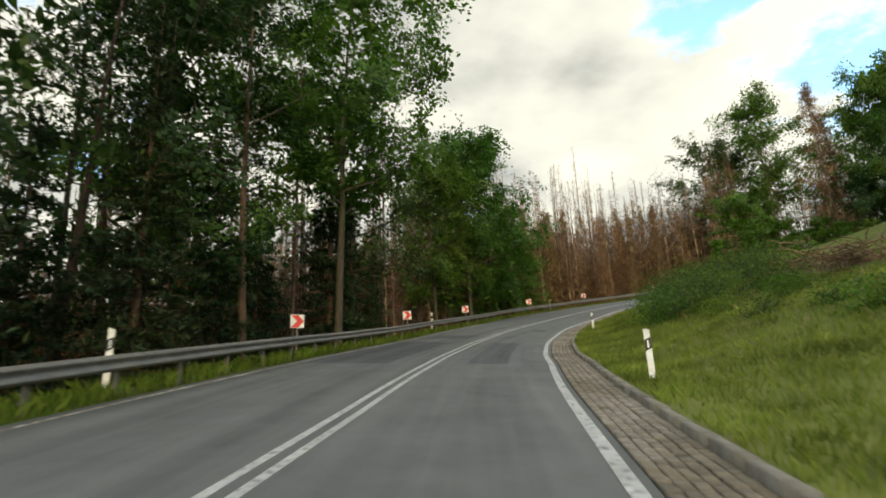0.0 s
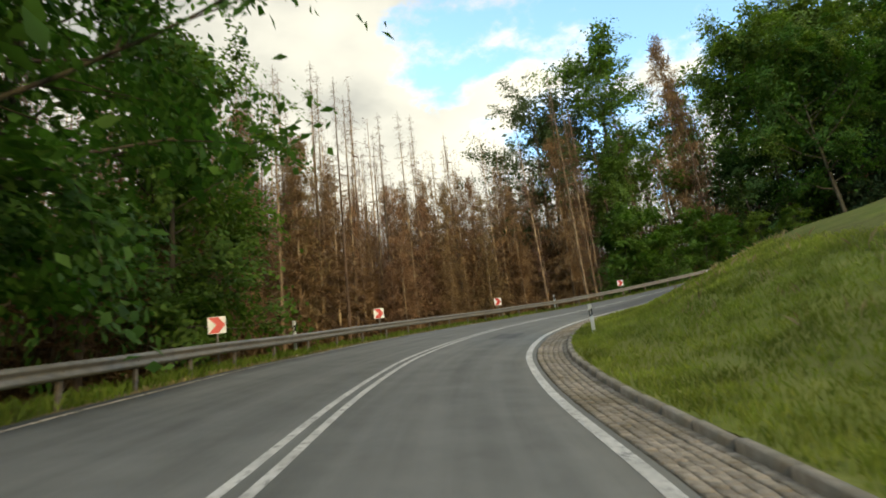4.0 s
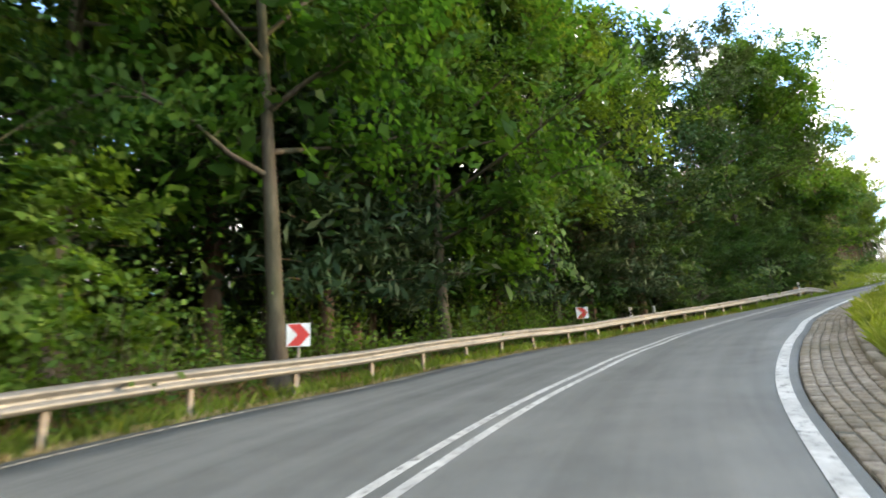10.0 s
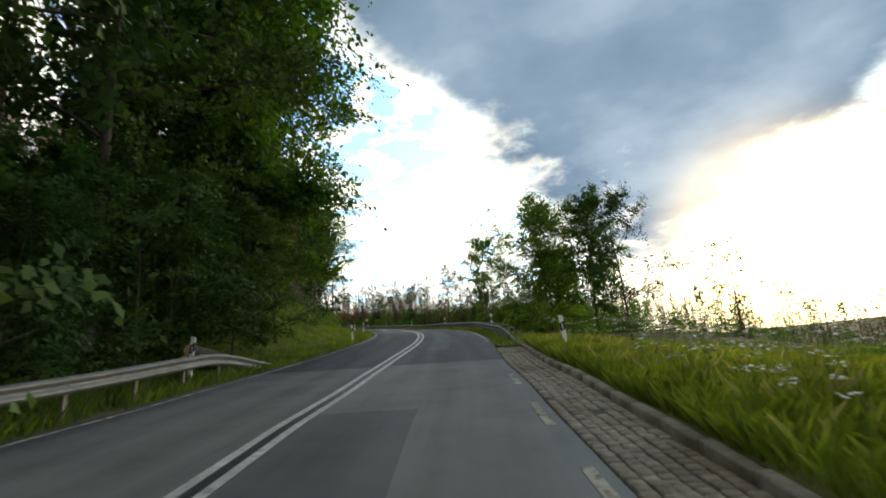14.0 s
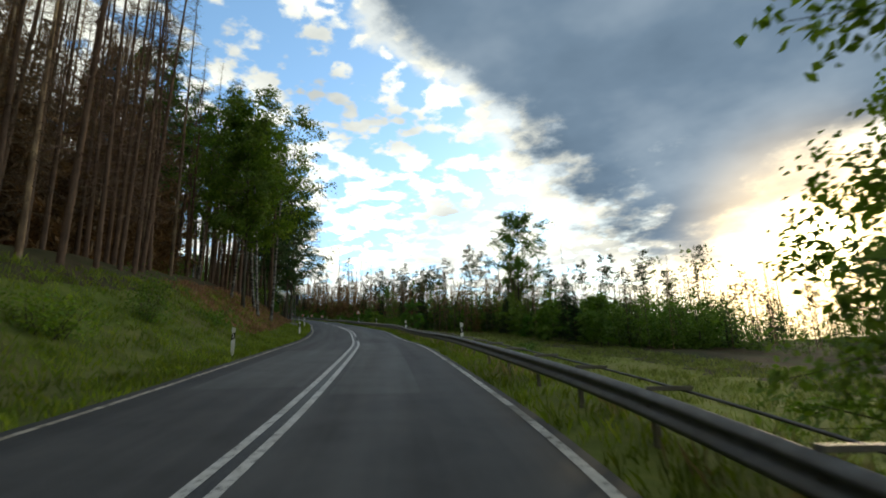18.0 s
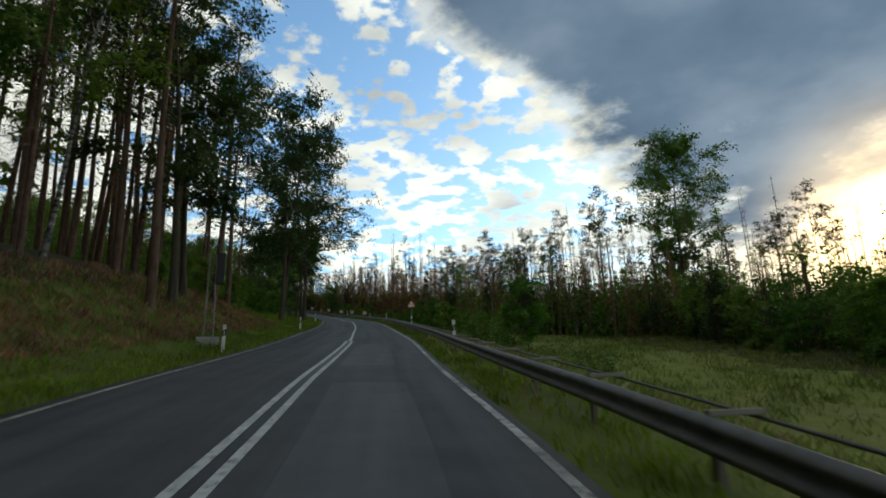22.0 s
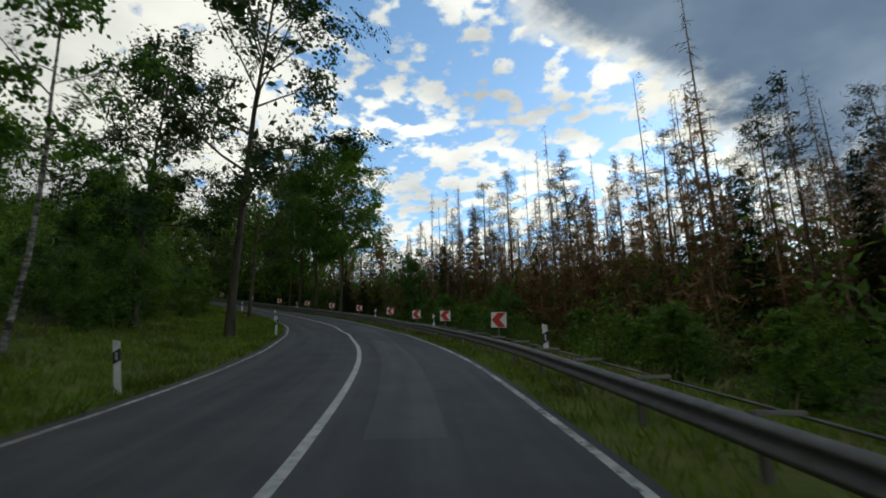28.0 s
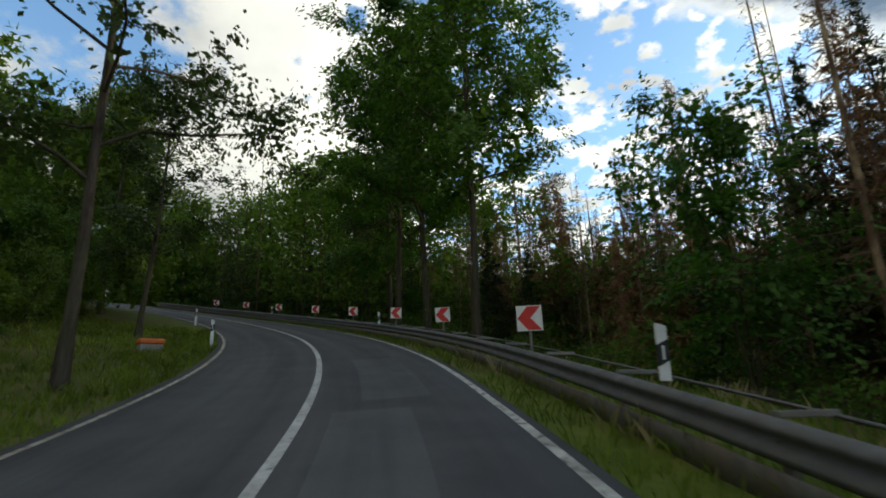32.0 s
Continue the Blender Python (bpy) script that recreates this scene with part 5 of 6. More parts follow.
def grow_wood(u0, u1, near, far, mix, gap, group="", front=6.0, side=-1, scale=(0.85, 1.12), tall=1.0, limit=999):
    """Woodland beside the route between two moments, from near to far metres off the edge."""
    s0, s1 = station(u0), station(u1)
    placed, tries = [], int((s1 - s0) * (far - near) / gap ** 2 * 3)
    RNG.seed(int(u0 * 1000 + u1 * 77 + near * 13 + far * 7 + side + len(mix)))
    things = 0
    for _ in range(tries):
        s, e = RNG.uniform(s0, s1), near + (far - near) * RNG.random()
        u = float(moment(s))
        lat = (of(LEFT, u) - e) if side < 0 else (of(RIGHT, u) + e)
        x, y, _z = at(u, lat)
        g2 = gap * gap * (1 + 0.6 * (e - near) / max(1, far - near))
        if not clear_of_road(x, y, near - 0.5, near - 0.5) or any((x - a) ** 2 + (y - b) ** 2 < g2 for a, b in placed):
            continue
        placed.append((x, y))
        key = RNG.choice(mix)
        sc = RNG.uniform(*scale)
        if e < near + front and things < limit:
            plant(key, x, y, sc, group=group, tall=tall)
            things += 1
        else:
            wood_add(key, x, y, sc, tall)


def flush_wood(name, label):
    for mname, (m, items) in WOOD.items():
        v, f = joined([(a, b) for a, b in items if b.shape[1] == 4])
        tagged(new(name, mesh_of(name, v, f, m)), label, "forest", kind="stuff")
    WOOD.clear()


def row(group, *items):
    for u, lat, key, sc in items:
        x, y, _ = at(u, lat)
        plant(key, x, y, sc, group=group)


def build_woods():
    D, R2, T2 = ["dead0", "dead1", "dead2"], ["rust0", "rust1"], ["trunk0", "trunk1"]
    # below the lower leg: dark mixed wood
    low = "trees along the lower bend"
    row(low, (2.72, -9.9, "broad2", 1.0), (3.35, -12.0, "oak0", 1.0), (2.0, -11.8, "spruce1", 0.7), (1.5, -11.5, "spruce0", 0.7), (1.35, -14.5, "spruce1", 0.8), (0.8, -15.5, "spruce0", 0.75), (1.75, -13.5, "oak1", 0.9), (2.1, -15.0, "broad2", 0.9), (0.5, -12.5, "oak1", 0.95), (0.6, -11.5, "pine0", 1.0), (0.9, -13, "spruce0", 0.9), (2.4, -12.6, "spruce1", 0.75), (3.3, -10.4, "spruce1", 0.42), (4.8, -10.4, "broad1", 0.96), (4.45, -12.0, "broad0", 0.74), (5.15, -12.6, "broad0", 0.8), (5.5, -10.4, "broad1", 0.62), (5.7, -12.2, "hazel1", 0.85))
    grow_wood(-1.5, 3.2, 4.6, 12, ["spruce1", "trunk0", "trunk1", "dead0", "pine1", "pine0", "trunk0"], 3.3, low, 6, limit=50)
    grow_wood(-1.5, 3.6, 11, 32, ["trunk0", "trunk1", "oak0", "oak1", "dead1"], 3.7, front=0)
    grow_wood(3.2, 6.6, 5.5, 38, D + R2 + ["trunk0", "trunk1"], 2.1, "dead spruces behind the bend", 4, scale=(0.75, 1.0), limit=20)
    grow_wood(2.4, 6.4, 12, 34, ["rust0", "dead0", "rust0"], 2.5, front=0, scale=(0.7, 1.0))
    grow_wood(2.4, 6.6, 13, 42, ["rust0", "rust1", "spruce1", "rust0"], 2.5, front=0, scale=(0.75, 1.05))
    # the stand of dead spruces
    grow_wood(6.3, 9.0, 7.0, 17, D + D + R2, 1.9, "stand of dead spruces", 10, scale=(0.8, 1.0), limit=110)
    grow_wood(6.3, 8.9, 5.5, 12, ["rust1", "bush1", "rust1"], 3.2, "stand of dead spruces", 7, scale=(0.3, 0.6), limit=22)
    grow_wood(6.0, 9.2, 9, 28, R2, 1.6, scale=(0.65, 1.0), front=0)
    grow_wood(6.2, 9.4, 16, 48, D + R2 + R2, 2.5, scale=(0.8, 1.05), front=0)
    grow_wood(5.6, 9.4, 20, 42, ["rust0", "rust0", "dead1"], 2.2, scale=(1.0, 1.3), front=0)
    x, y, _ = at(8.85, -20.0); plant("oak1", x, y, 0.95, "tall oak with a thin crown above dead spruces", "stand of dead spruces")
    x, y, _ = at(9.05, -22.5); plant("oak0", x, y, 1.08, "tall oak with a thin crown above dead spruces", "stand of dead spruces")
    row("stand of dead spruces", (8.62, -11.0, "dead1", 0.95), (8.8, -12.4, "dead2", 1.1), (8.95, -14.0, "dead0", 1.0), (8.9, -15.6, "rust0", 1.15), (9.1, -16.5, "dead1", 1.0), (9.15, -18.5, "rust0", 1.25), (8.7, -14.0, "rust0", 1.1))
    # green wood round the head of the bend
    green = "green trees round the bend"
    row(green, (9.15, -13.0, "maple0", 1.15), (9.35, -12.6, "maple1", 0.9), (9.6, -12.0, "maple0", 0.8), (9.85, -11.4, "maple1", 0.6), (10.1, -10.9, "maple0", 0.75), (10.4, -10.4, "maple1", 0.55), (10.7, -9.9, "maple0", 0.62), (9.5, -14.5, "maple1", 0.95), (9.9, -13.8, "maple1", 0.8),
        (10.95, -13.5, "broad0", 1.15), (11.4, -14.0, "spruce0", 1.35), (10.1, -17.5, "rust0", 1.85), (9.55, -20.0, "broad2", 1.15), (9.25, -15.5, "broad1", 0.7), (12.2, -9.6, "broad1", 1.0), (12.65, -10.4, "spruce1", 1.2), (13.35, -9.2, "spruce0", 1.0), (13.65, -10.2, "broad2", 0.75), (13.85, -8.8, "spruce1", 1.2), (14.2, -9.6, "oak0", 0.95), (14.5, -9.0, "beech1", 0.95), (13.05, -9.6, "broad0", 0.85), (10.3, -18.4, "rust0", 1.5), (11.15, -8.5, "broad0", 0.92), (9.0, -12.6, "bush2", 1.1), (11.6, -10.8, "spruce1", 1.3), (11.9, -12.0, "spruce0", 1.15), (12.3, -11.2, "broad2", 0.95), (11.6, -13.2, "broad2", 1.0), (11.1, -17, "broad2", 1.0), (12.9, -12, "broad0", 1.0))
    grow_wood(9.3, 13.2, 2.2, 5.4, ["bush0", "bush2", "bush1", "bush2"], 1.6, "undergrowth at the forest edge", 9, scale=(0.6, 1.0), limit=85)
    grow_wood(9.2, 10.6, 7.0, 16, ["trunk0", "trunk1", "dead2", "trunk0"], 2.5, green, 8, limit=25, scale=(0.8, 1.0))
    grow_wood(10.5, 13.2, 5.5, 16, ["trunk0", "broad2", "trunk1", "spruce1", "beech1", "oak0", "beech1"], 2.8, green, 8, limit=60)
    grow_wood(9.0, 10.3, 15, 34, R2 + ["dead1", "trunk1"], 2.4, front=0, scale=(0.7, 0.95))
    grow_wood(9.4, 14.4, 13, 30, ["bush2", "bush2", "spruce1"], 2.2, front=0, scale=(0.9, 1.5))
    grow_wood(10.2, 14.4, 22, 44, ["spruce0", "spruce1"], 2.6, front=0, scale=(0.8, 1.1))
    grow_wood(10.3, 14.0, 14, 46, ["trunk0", "broad2", "spruce0", "dead0", "spruce1", "trunk1", "broad2"], 3.6, front=0, scale=(0.9, 1.1))
    grow_wood(10.6, 14.2, 9, 17, ["bush2"], 2.4, front=0, scale=(1.0, 1.5))
    # beside the upper leg
    up1 = "green trees beside the upper road"
    grow_wood(12.8, 17.2, 2.6, 6.0, ["beech0", "beech1", "shrub0", "beech0", "hazel0", "beech1"], 1.6, "undergrowth beside the upper road", 9, scale=(0.4, 0.7), limit=95)
    grow_wood(13.0, 17.0, 5.0, 12, ["beech1", "trunk1", "trunk0", "spruce1", "oak0", "beech1", "oak1"], 3.4, up1, 7, limit=60)
    grow_wood(13.0, 17.4, 10, 38, ["trunk0", "spruce0", "trunk1", "oak0", "dead1", "spruce1"], 4.2, front=0)
    row(up1, (15.05, -10.6, "oak0", 1.0), (16.0, -11.0, "oak1", 0.9), (16.8, -10.8, "broad0", 0.95), (17.15, -11.3, "broad0", 0.98), (17.45, -10.8, "broad1", 0.9))
    grow_wood(17.9, 21.4, 8.0, 20, T2 + T2 + ["dead0", "dead2"], 1.6, "dark spruce trunks above the bank", 7, scale=(0.9, 1.1), limit=120)
    grow_wood(17.8, 21.6, 17, 46, T2 + ["dead1", "rust1", "rust0"], 2.2, front=0)
    grow_wood(17.8, 23.4, 14, 40, R2 + ["rust0"], 1.95, front=0, scale=(0.8, 1.15))
    row("trees beside the upper road", (21.95, -10.4, "broad2", 0.62), (22.0, -9.2, "birch0", 0.95), (22.15, -11.8, "birch0", 1.0), (22.3, -8.6, "birch0", 1.05), (22.5, -10.2, "birch0", 1.1), (18.3, -9.4, "bush0", 0.8), (18.8, -9.6, "bush2", 0.6), (19.3, -9.0, "bush1", 0.8), (19.9, -9.4, "bush2", 0.6), (20.6, -9.0, "bush1", 0.7))
    grow_wood(22.0, 25.0, 7.5, 22, ["pine0", "pine1", "trunk0", "pine0", "birch0", "trunk1", "pine1"], 2.3, "pines above the bank", 10, limit=75)
    row("pines above the bank", (24.0, -10.4, "pine1", 1.0), (24.3, -10.8, "oak0", 0.9), (24.6, -11.5, "oak0", 0.8))
    grow_wood(21.6, 24.8, 20, 40, ["pine0", "trunk0", "trunk1", "spruce1"], 3.0, front=0)
    grow_wood(24.7, 25.9, 9.5, 24, ["pine0", "trunk0", "pine1", "trunk1", "pine0"], 2.2, "pines above the bank", 12, limit=40)
    row("pines above the bank", (25.1, -11.5, "pine0", 0.95), (25.3, -12.8, "trunk0", 0.9), (25.5, -11.8, "pine1", 0.95), (25.75, -13.5, "pine0", 0.9), (25.3, -14.8, "pine1", 1.0), (25.85, -12.0, "trunk1", 0.85))
    # the roadside oaks and the young wood behind them
    row("roadside oaks", (26.4, -8.9, "oak1", 0.92), (26.6, -9.2, "oak0", 0.9), (27.6, -7.4, "oak1", 0.92), (27.85, -7.8, "oak0", 0.98), (28.3, -8.6, "oak0", 0.55), (28.7, -10.4, "hazel1", 0.6), (30.6, -7.2, "oak1", 0.85), (30.4, -10.7, "oak0", 0.62), (29.3, -9.9, "birch0", 0.7), (33.5, -6.3, "oak1", 0.6), (35.1, -7.6, "oak0", 0.52))
    grow_wood(25.2, 30.0, 6, 13, ["maple0", "maple1", "maple0", "bush0", "bush1", "maple1"], 2.1, "young trees behind the verge", 6, scale=(0.24, 0.36), limit=60)
    grow_wood(30.0, 36.0, 6, 13, ["hazel0", "beech0", "maple0", "hazel0", "bush2", "beech1"], 2.0, "young trees behind the verge", 6, scale=(0.26, 0.4), limit=60)
    grow_wood(25.0, 30.0, 12, 42, ["hazel0", "maple0", "maple1", "hazel1"], 2.6, front=0, scale=(0.24, 0.36))
    grow_wood(30.0, 37.0, 12, 42, ["hazel0", "hazel1", "beech1", "hazel1"], 2.7, front=0, scale=(0.28, 0.4))
    grow_wood(31.0, 41.8, 13, 30, ["bush2", "bush2", "bush0"], 2.3, front=0, scale=(1.0, 1.5))
    grow_wood(29.5, 41.8, 14, 30, ["bush2", "bush2", "bush0"], 2.3, side=1, front=0, scale=(1.2, 1.9))
    grow_wood(32.0, 41.8, 19, 40, ["hazel1", "hazel0"], 2.8, side=1, front=0, scale=(0.42, 0.58))
    grow_wood(33.5, 41.8, 9, 30, ["hazel1", "hazel0"], 2.7, front=0, scale=(0.5, 0.68))
    grow_wood(23.0, 26.5, 28, 48, ["hazel1", "spruce1", "pine0", "spruce0", "dead2", "hazel0"], 2.4, side=1, front=0, scale=(0.36, 0.56))
    grow_wood(35.5, 41.5, 5, 12, ["hazel1", "broad1", "maple1", "hazel0"], 2.8, "trees at the next bend", 5, limit=30, scale=(0.5, 0.75))
    grow_wood(36.5, 41.5, 10, 40, ["hazel1", "broad1", "spruce1", "hazel0"], 2.3, front=0, scale=(0.62, 0.9))
    row("trees at the next bend", (34.75, 6.2, "broad2", 0.8), (35.5, 6.6, "broad2", 0.82), (35.9, 6.4, "oak1", 0.8), (36.6, 9.0, "broad0", 0.85), (33.35, 8.4, "hazel1", 0.60), (33.1, 9.6, "dead2", 0.7), (32.7, 9.4, "dead0", 0.62))
    # inside the lower bend: bushes on the bank
    grow_wood(0.8, 2.0, 5.4, 8.0, ["shrub1", "bush1", "bush1", "shrub0"], 1.2, "bushes on the bank", 12, side=1, scale=(0.4, 0.6), limit=40)
    grow_wood(2.0, 3.6, 5.0, 10, ["shrub0", "bush1", "bush0", "shrub1"], 1.3, "bushes on the bank", 12, side=1, scale=(0.6, 0.9), limit=60)
    grow_wood(3.6, 4.6, 6.6, 12, ["shrub0", "shrub1", "shrub0"], 1.4, "bushes on the bank", 12, side=1, scale=(0.7, 1.0), limit=50)
    row("bushes on the bank", (4.4, 12.5, "maple0", 0.7))
    # valley side of the upper leg
    row("bushes on the valley side", (18.2, 7.2, "dense0", 1.05), (18.6, 9.2, "dense1", 1.0), (18.1, 10.2, "broad2", 0.42), (17.9, 11.4, "oak1", 0.42), (17.5, 8.6, "bush2", 0.6), (17.9, 8.2, "bush0", 0.8), (17.3, 10.4, "bush2", 0.6), (16.9, 11.2, "bush1", 0.9), (16.2, 12.5, "bush1", 0.8), (15.8, 10.5, "bush1", 0.8), (20.55, 6.6, "bush1", 0.6), (20.7, 7.6, "bush1", 0.8), (22.65, 17.3, "bush1", 0.9), (24.85, 6.6, "bush2", 0.85), (24.9, 7.4, "bush0", 0.9), (23.9, 9.4, "bush2", 0.6), (25.1, 11, "maple1", 0.6), (21.9, 11.0, "bush1", 0.8))
    plant("broad2", 163.5, -86.2, 0.98, "lone tall tree standing above the valley bushes")
    plant("broad1", 165.5, -88.0, 0.5, "lone tall tree standing above the valley bushes")
    grow_wood(23.0, 26.0, 26, 40, ["hazel0", "maple1", "maple0", "spruce1"], 3.0, "young trees on the valley side", 4, side=1, scale=(0.4, 0.7), limit=30)
    grow_wood(26.4, 30.4, 13, 19, ["pine0", "dead0", "dead2", "birch0", "pine1", "trunk1", "dead1", "spruce1"], 1.9, "dark wood behind the guard rail", 7, side=1, scale=(0.44, 0.58), limit=90)
    grow_wood(30.4, 33.6, 12, 18, ["dead0", "dead2", "spruce1", "trunk1", "hazel1", "dead1"], 2.0, "dark wood behind the guard rail", 7, side=1, scale=(0.34, 0.48), limit=60)
    grow_wood(26.0, 34.0, 17, 42, ["rust0", "spruce0", "rust1", "trunk1", "pine0", "rust0", "spruce1"], 2.1, side=1, front=0, scale=(0.48, 0.66))
    grow_wood(23.0, 26.2, 34, 52, ["bush2"], 2.4, side=1, front=0, scale=(1.2, 1.8))
    grow_wood(26.2, 37.5, 19, 40, ["bush2"], 2.4, side=1, front=0, scale=(1.2, 1.9))
    grow_wood(29.6, 36.0, 11, 27, ["rust0", "rust1", "dead1", "rust0", "spruce1"], 1.9, side=1, front=0, scale=(0.55, 0.82))
    grow_wood(25.4, 33.0, 5.0, 11, ["maple0", "bush2", "hazel0", "maple1"], 2.4, "young growth behind the guard rail", 6, side=1, scale=(0.22, 0.36), limit=70)
    grow_wood(28.4, 41.5, 5.0, 10, ["bush0", "bush2", "bush1", "bush2"], 2.2, "bushes behind the guard rail", 6, side=1, scale=(0.4, 0.75), limit=80)
    grow_wood(33.4, 41.5, 9.0, 15, ["dead2", "hazel0", "spruce1", "maple0", "rust1", "dead1"], 2.2, "dark wood behind the guard rail", 6, side=1, scale=(0.32, 0.46), limit=90)
    grow_wood(33.5, 41.5, 13, 32, ["dead2", "rust0", "rust1", "hazel0", "spruce0"], 2.0, side=1, front=0, scale=(0.42, 0.62))
    grow_wood(26.0, 41.5, 26, 60, ["spruce0", "dead2", "dead0", "trunk0", "spruce1", "hazel1", "pine0"], 3.0, side=1, front=0, scale=(0.55, 0.8))
    grow_wood(34.5, 37.0, 11, 34, ["hazel1", "rust0", "spruce1", "spruce0", "hazel0"], 2.5, side=1, front=0, scale=(0.42, 0.66))
    grow_wood(37.0, 41.8, 7, 34, ["broad1", "hazel1", "broad1", "spruce1", "spruce0"], 2.6, side=1, front=0, scale=(0.78, 1.0))
    # the wood closes round the end of the road
    end, ahead = at(41.8, 0.0), radians(heading(41.8))
    for _ in range(620):
        a, r = ahead + RNG.uniform(-1.7, 1.7), RNG.uniform(9, 62)
        x, y = end[0] - math.sin(a) * r, end[1] + math.cos(a) * r
        if clear_of_road(x, y, 5.0, 5.0):
            key = RNG.choice(["bush2", "broad1", "spruce1", "hazel1", "hazel1"])
            wood_add(key, x, y, RNG.uniform(1.5, 2.2) if key == "bush2" else RNG.uniform(0.75, 1.0))
    row("pines in the dark wood", (33.0, 14.5, "pine1", 0.72), (33.1, 12.6, "dead1", 0.62), (33.3, 15.5, "dead0", 0.66), (32.7, 13.6, "dead2", 0.7), (32.6, 15.4, "pine0", 0.64), (33.6, 17.0, "spruce0", 0.62), (33.2, 18.5, "dead1", 0.66), (32.9, 17.2, "trunk0", 0.6), (32.4, 13.4, "trunk1", 0.55), (33.5, 13.0, "spruce1", 0.6), (33.7, 32.7, "pine0", 0.95), (34.0, 30.0, "dead1", 1.0), (32.2, 18.0, "dead0", 0.75), (30.6, 17.0, "dead2", 0.8), (31.3, 21.0, "pine1", 0.75))
    grow_wood(15.0, 22.8, 44, 95, ["spruce1", "hazel0", "hazel1", "spruce0"], 3.1, side=1, front=0, scale=(0.15, 0.25))
    grow_wood(23.8, 27.0, 34, 95, ["spruce0", "spruce1", "dead2", "hazel1", "pine1"], 3.4, side=1, front=0, scale=(0.5, 0.72))


def build_far_woods():
    rs = random.Random(5)
    for _ in range(9000):
        x, y = rs.uniform(-260, 520), rs.uniform(-420, 360)
        u, lat, d = from_road(x, y)
        if d < 55 or d > 260 or rs.random() > 0.42:
            continue
        if lat > 0 and u < 17 and d < 75:
            continue
        key = rs.choice(["spruce1", "dead2", "broad1", "hazel1", "spruce1", "spruce0"])
        valley = lat > 0 and 14 < u < 23
        wood_add(key, x, y, rs.uniform(0.2, 0.3) if valley else rs.uniform(0.75, 1.0), 1.0, FARTHEST)

# ---- road furniture ----
def delineator(short=False):
    """White plastic marker post with slanted black band and reflector; z = 0 at the ground."""
    ob = thing("marker_post", "white plastic marker post with black band and reflector", "marker post", "marker posts along the road")
    h = 1.02
    def shell(z0, z1, s0, s1, grow=0.0):
        """Slice of the post's three-sided body between two slanted cuts."""
        bm = bmesh.new()
        prof = [(-0.062 - grow, -0.035 - grow), (0.062 + grow, -0.035 - grow), (0.05 + grow, 0.02), (0.0, 0.062 + grow), (-0.05 - grow, 0.02)]
        lo = [bm.verts.new((x, y, z0 + s0 * x)) for x, y in prof]
        hi = [bm.verts.new((x, y, z1 + s1 * x)) for x, y in prof]
        n = len(prof)
        for i in range(n):
            bm.faces.new((lo[i], lo[(i + 1) % n], hi[(i + 1) % n], hi[i]))
        bm.faces.new(hi); bm.faces.new(lo[::-1])
        bmesh.ops.recalc_face_normals(bm, faces=bm.faces)
        return bm
    part("body", shell(0.42 if short else -0.35, 0.60, 0, 0.5), WHITE, ob)
    if short:
        bm = bmesh.new(); box(bm, -0.02, 0.0, -0.5, 0.02, 0.012, 0.5)
        part("bracket", bm, STEEL_POST, ob, "flat steel bracket")
    band = part("black_band", shell(0.60, 0.83, 0.5, 0.5, 0.0012), BLACK, ob, "slanted black band")
    part("cap", shell(0.83, h, 0.5, -0.28), WHITE, ob)
    bm = bmesh.new(); box(bm, -0.016, -0.041, 0.64, 0.016, -0.034, 0.79, 0.003)
    part("reflector", bm, REFLECT, band, "upright white reflector")
    return ob


def arrow_plate(point):
    """Square white plate with one red arrow; faces -y, arrow points to +x when point is 1. z = 0 at its post's foot."""
    ob = thing("curve_sign", "square white sign with a red arrow for the sharp bend", "road sign", "arrow signs round the bend")
    bm = bmesh.new(); rod(bm, (0, 0.025, -0.4), (0, 0.025, 1.62), 0.03, None, 10)
    part("post", bm, STEEL, ob, "grey steel tube post")
    bm = bmesh.new(); box(bm, -0.25, -0.006, 1.10, 0.25, 0.0, 1.60, 0.002)
    plate = part("plate", bm, SIGN_WHITE, ob)
    bm = bmesh.new(); box(bm, -0.25, 0.001, 1.10, 0.25, 0.006, 1.60, 0.002)
    part("plate_back", bm, SIGN_BACK, ob, "grey aluminium back")
    bm = bmesh.new()
    p = point
    pts = [(-0.235 * p, 1.585), (0.035 * p, 1.585), (0.235 * p, 1.35), (0.035 * p, 1.115), (-0.235 * p, 1.115), (-0.02 * p, 1.35)]
    a = [bm.verts.new((x, -0.0085, z)) for x, z in pts]
    f = bm.faces.new(a)
    r = bmesh.ops.extrude_face_region(bm, geom=[f])
    for v in r["geom"]:
        if isinstance(v, bmesh.types.BMVert):
            v.co.y += 0.003
    bmesh.ops.recalc_face_normals(bm, faces=bm.faces)
    part("arrow", bm, SIGN_RED, plate, "red arrow")
    for z in (1.2, 1.5):
        bm = bmesh.new(); box(bm, -0.05, 0.0, z - 0.015, 0.05, 0.06, z + 0.015, 0.004)
        part("clamp", bm, STEEL_POST, ob)
    return ob


def stand(u, lat, up=None, yaw=0.0, dip=0.0):
    """Pose on the ground beside the route, facing traffic that comes along it."""
    x, y, z = at(u, lat)
    if up is None:
        edge_r = of(RIGHT, u) + float(kerb_out(u))
        e = lat - edge_r if lat > 0 else of(LEFT, u) - 0.2 - lat
        z = float(verge_height(np.array([u]), max(0.0, e), 1 if lat > 0 else -1)[2][0])
    else:
        z = z + up
    return pose(x, y, z - dip, 0, 0, heading(u) + yaw)


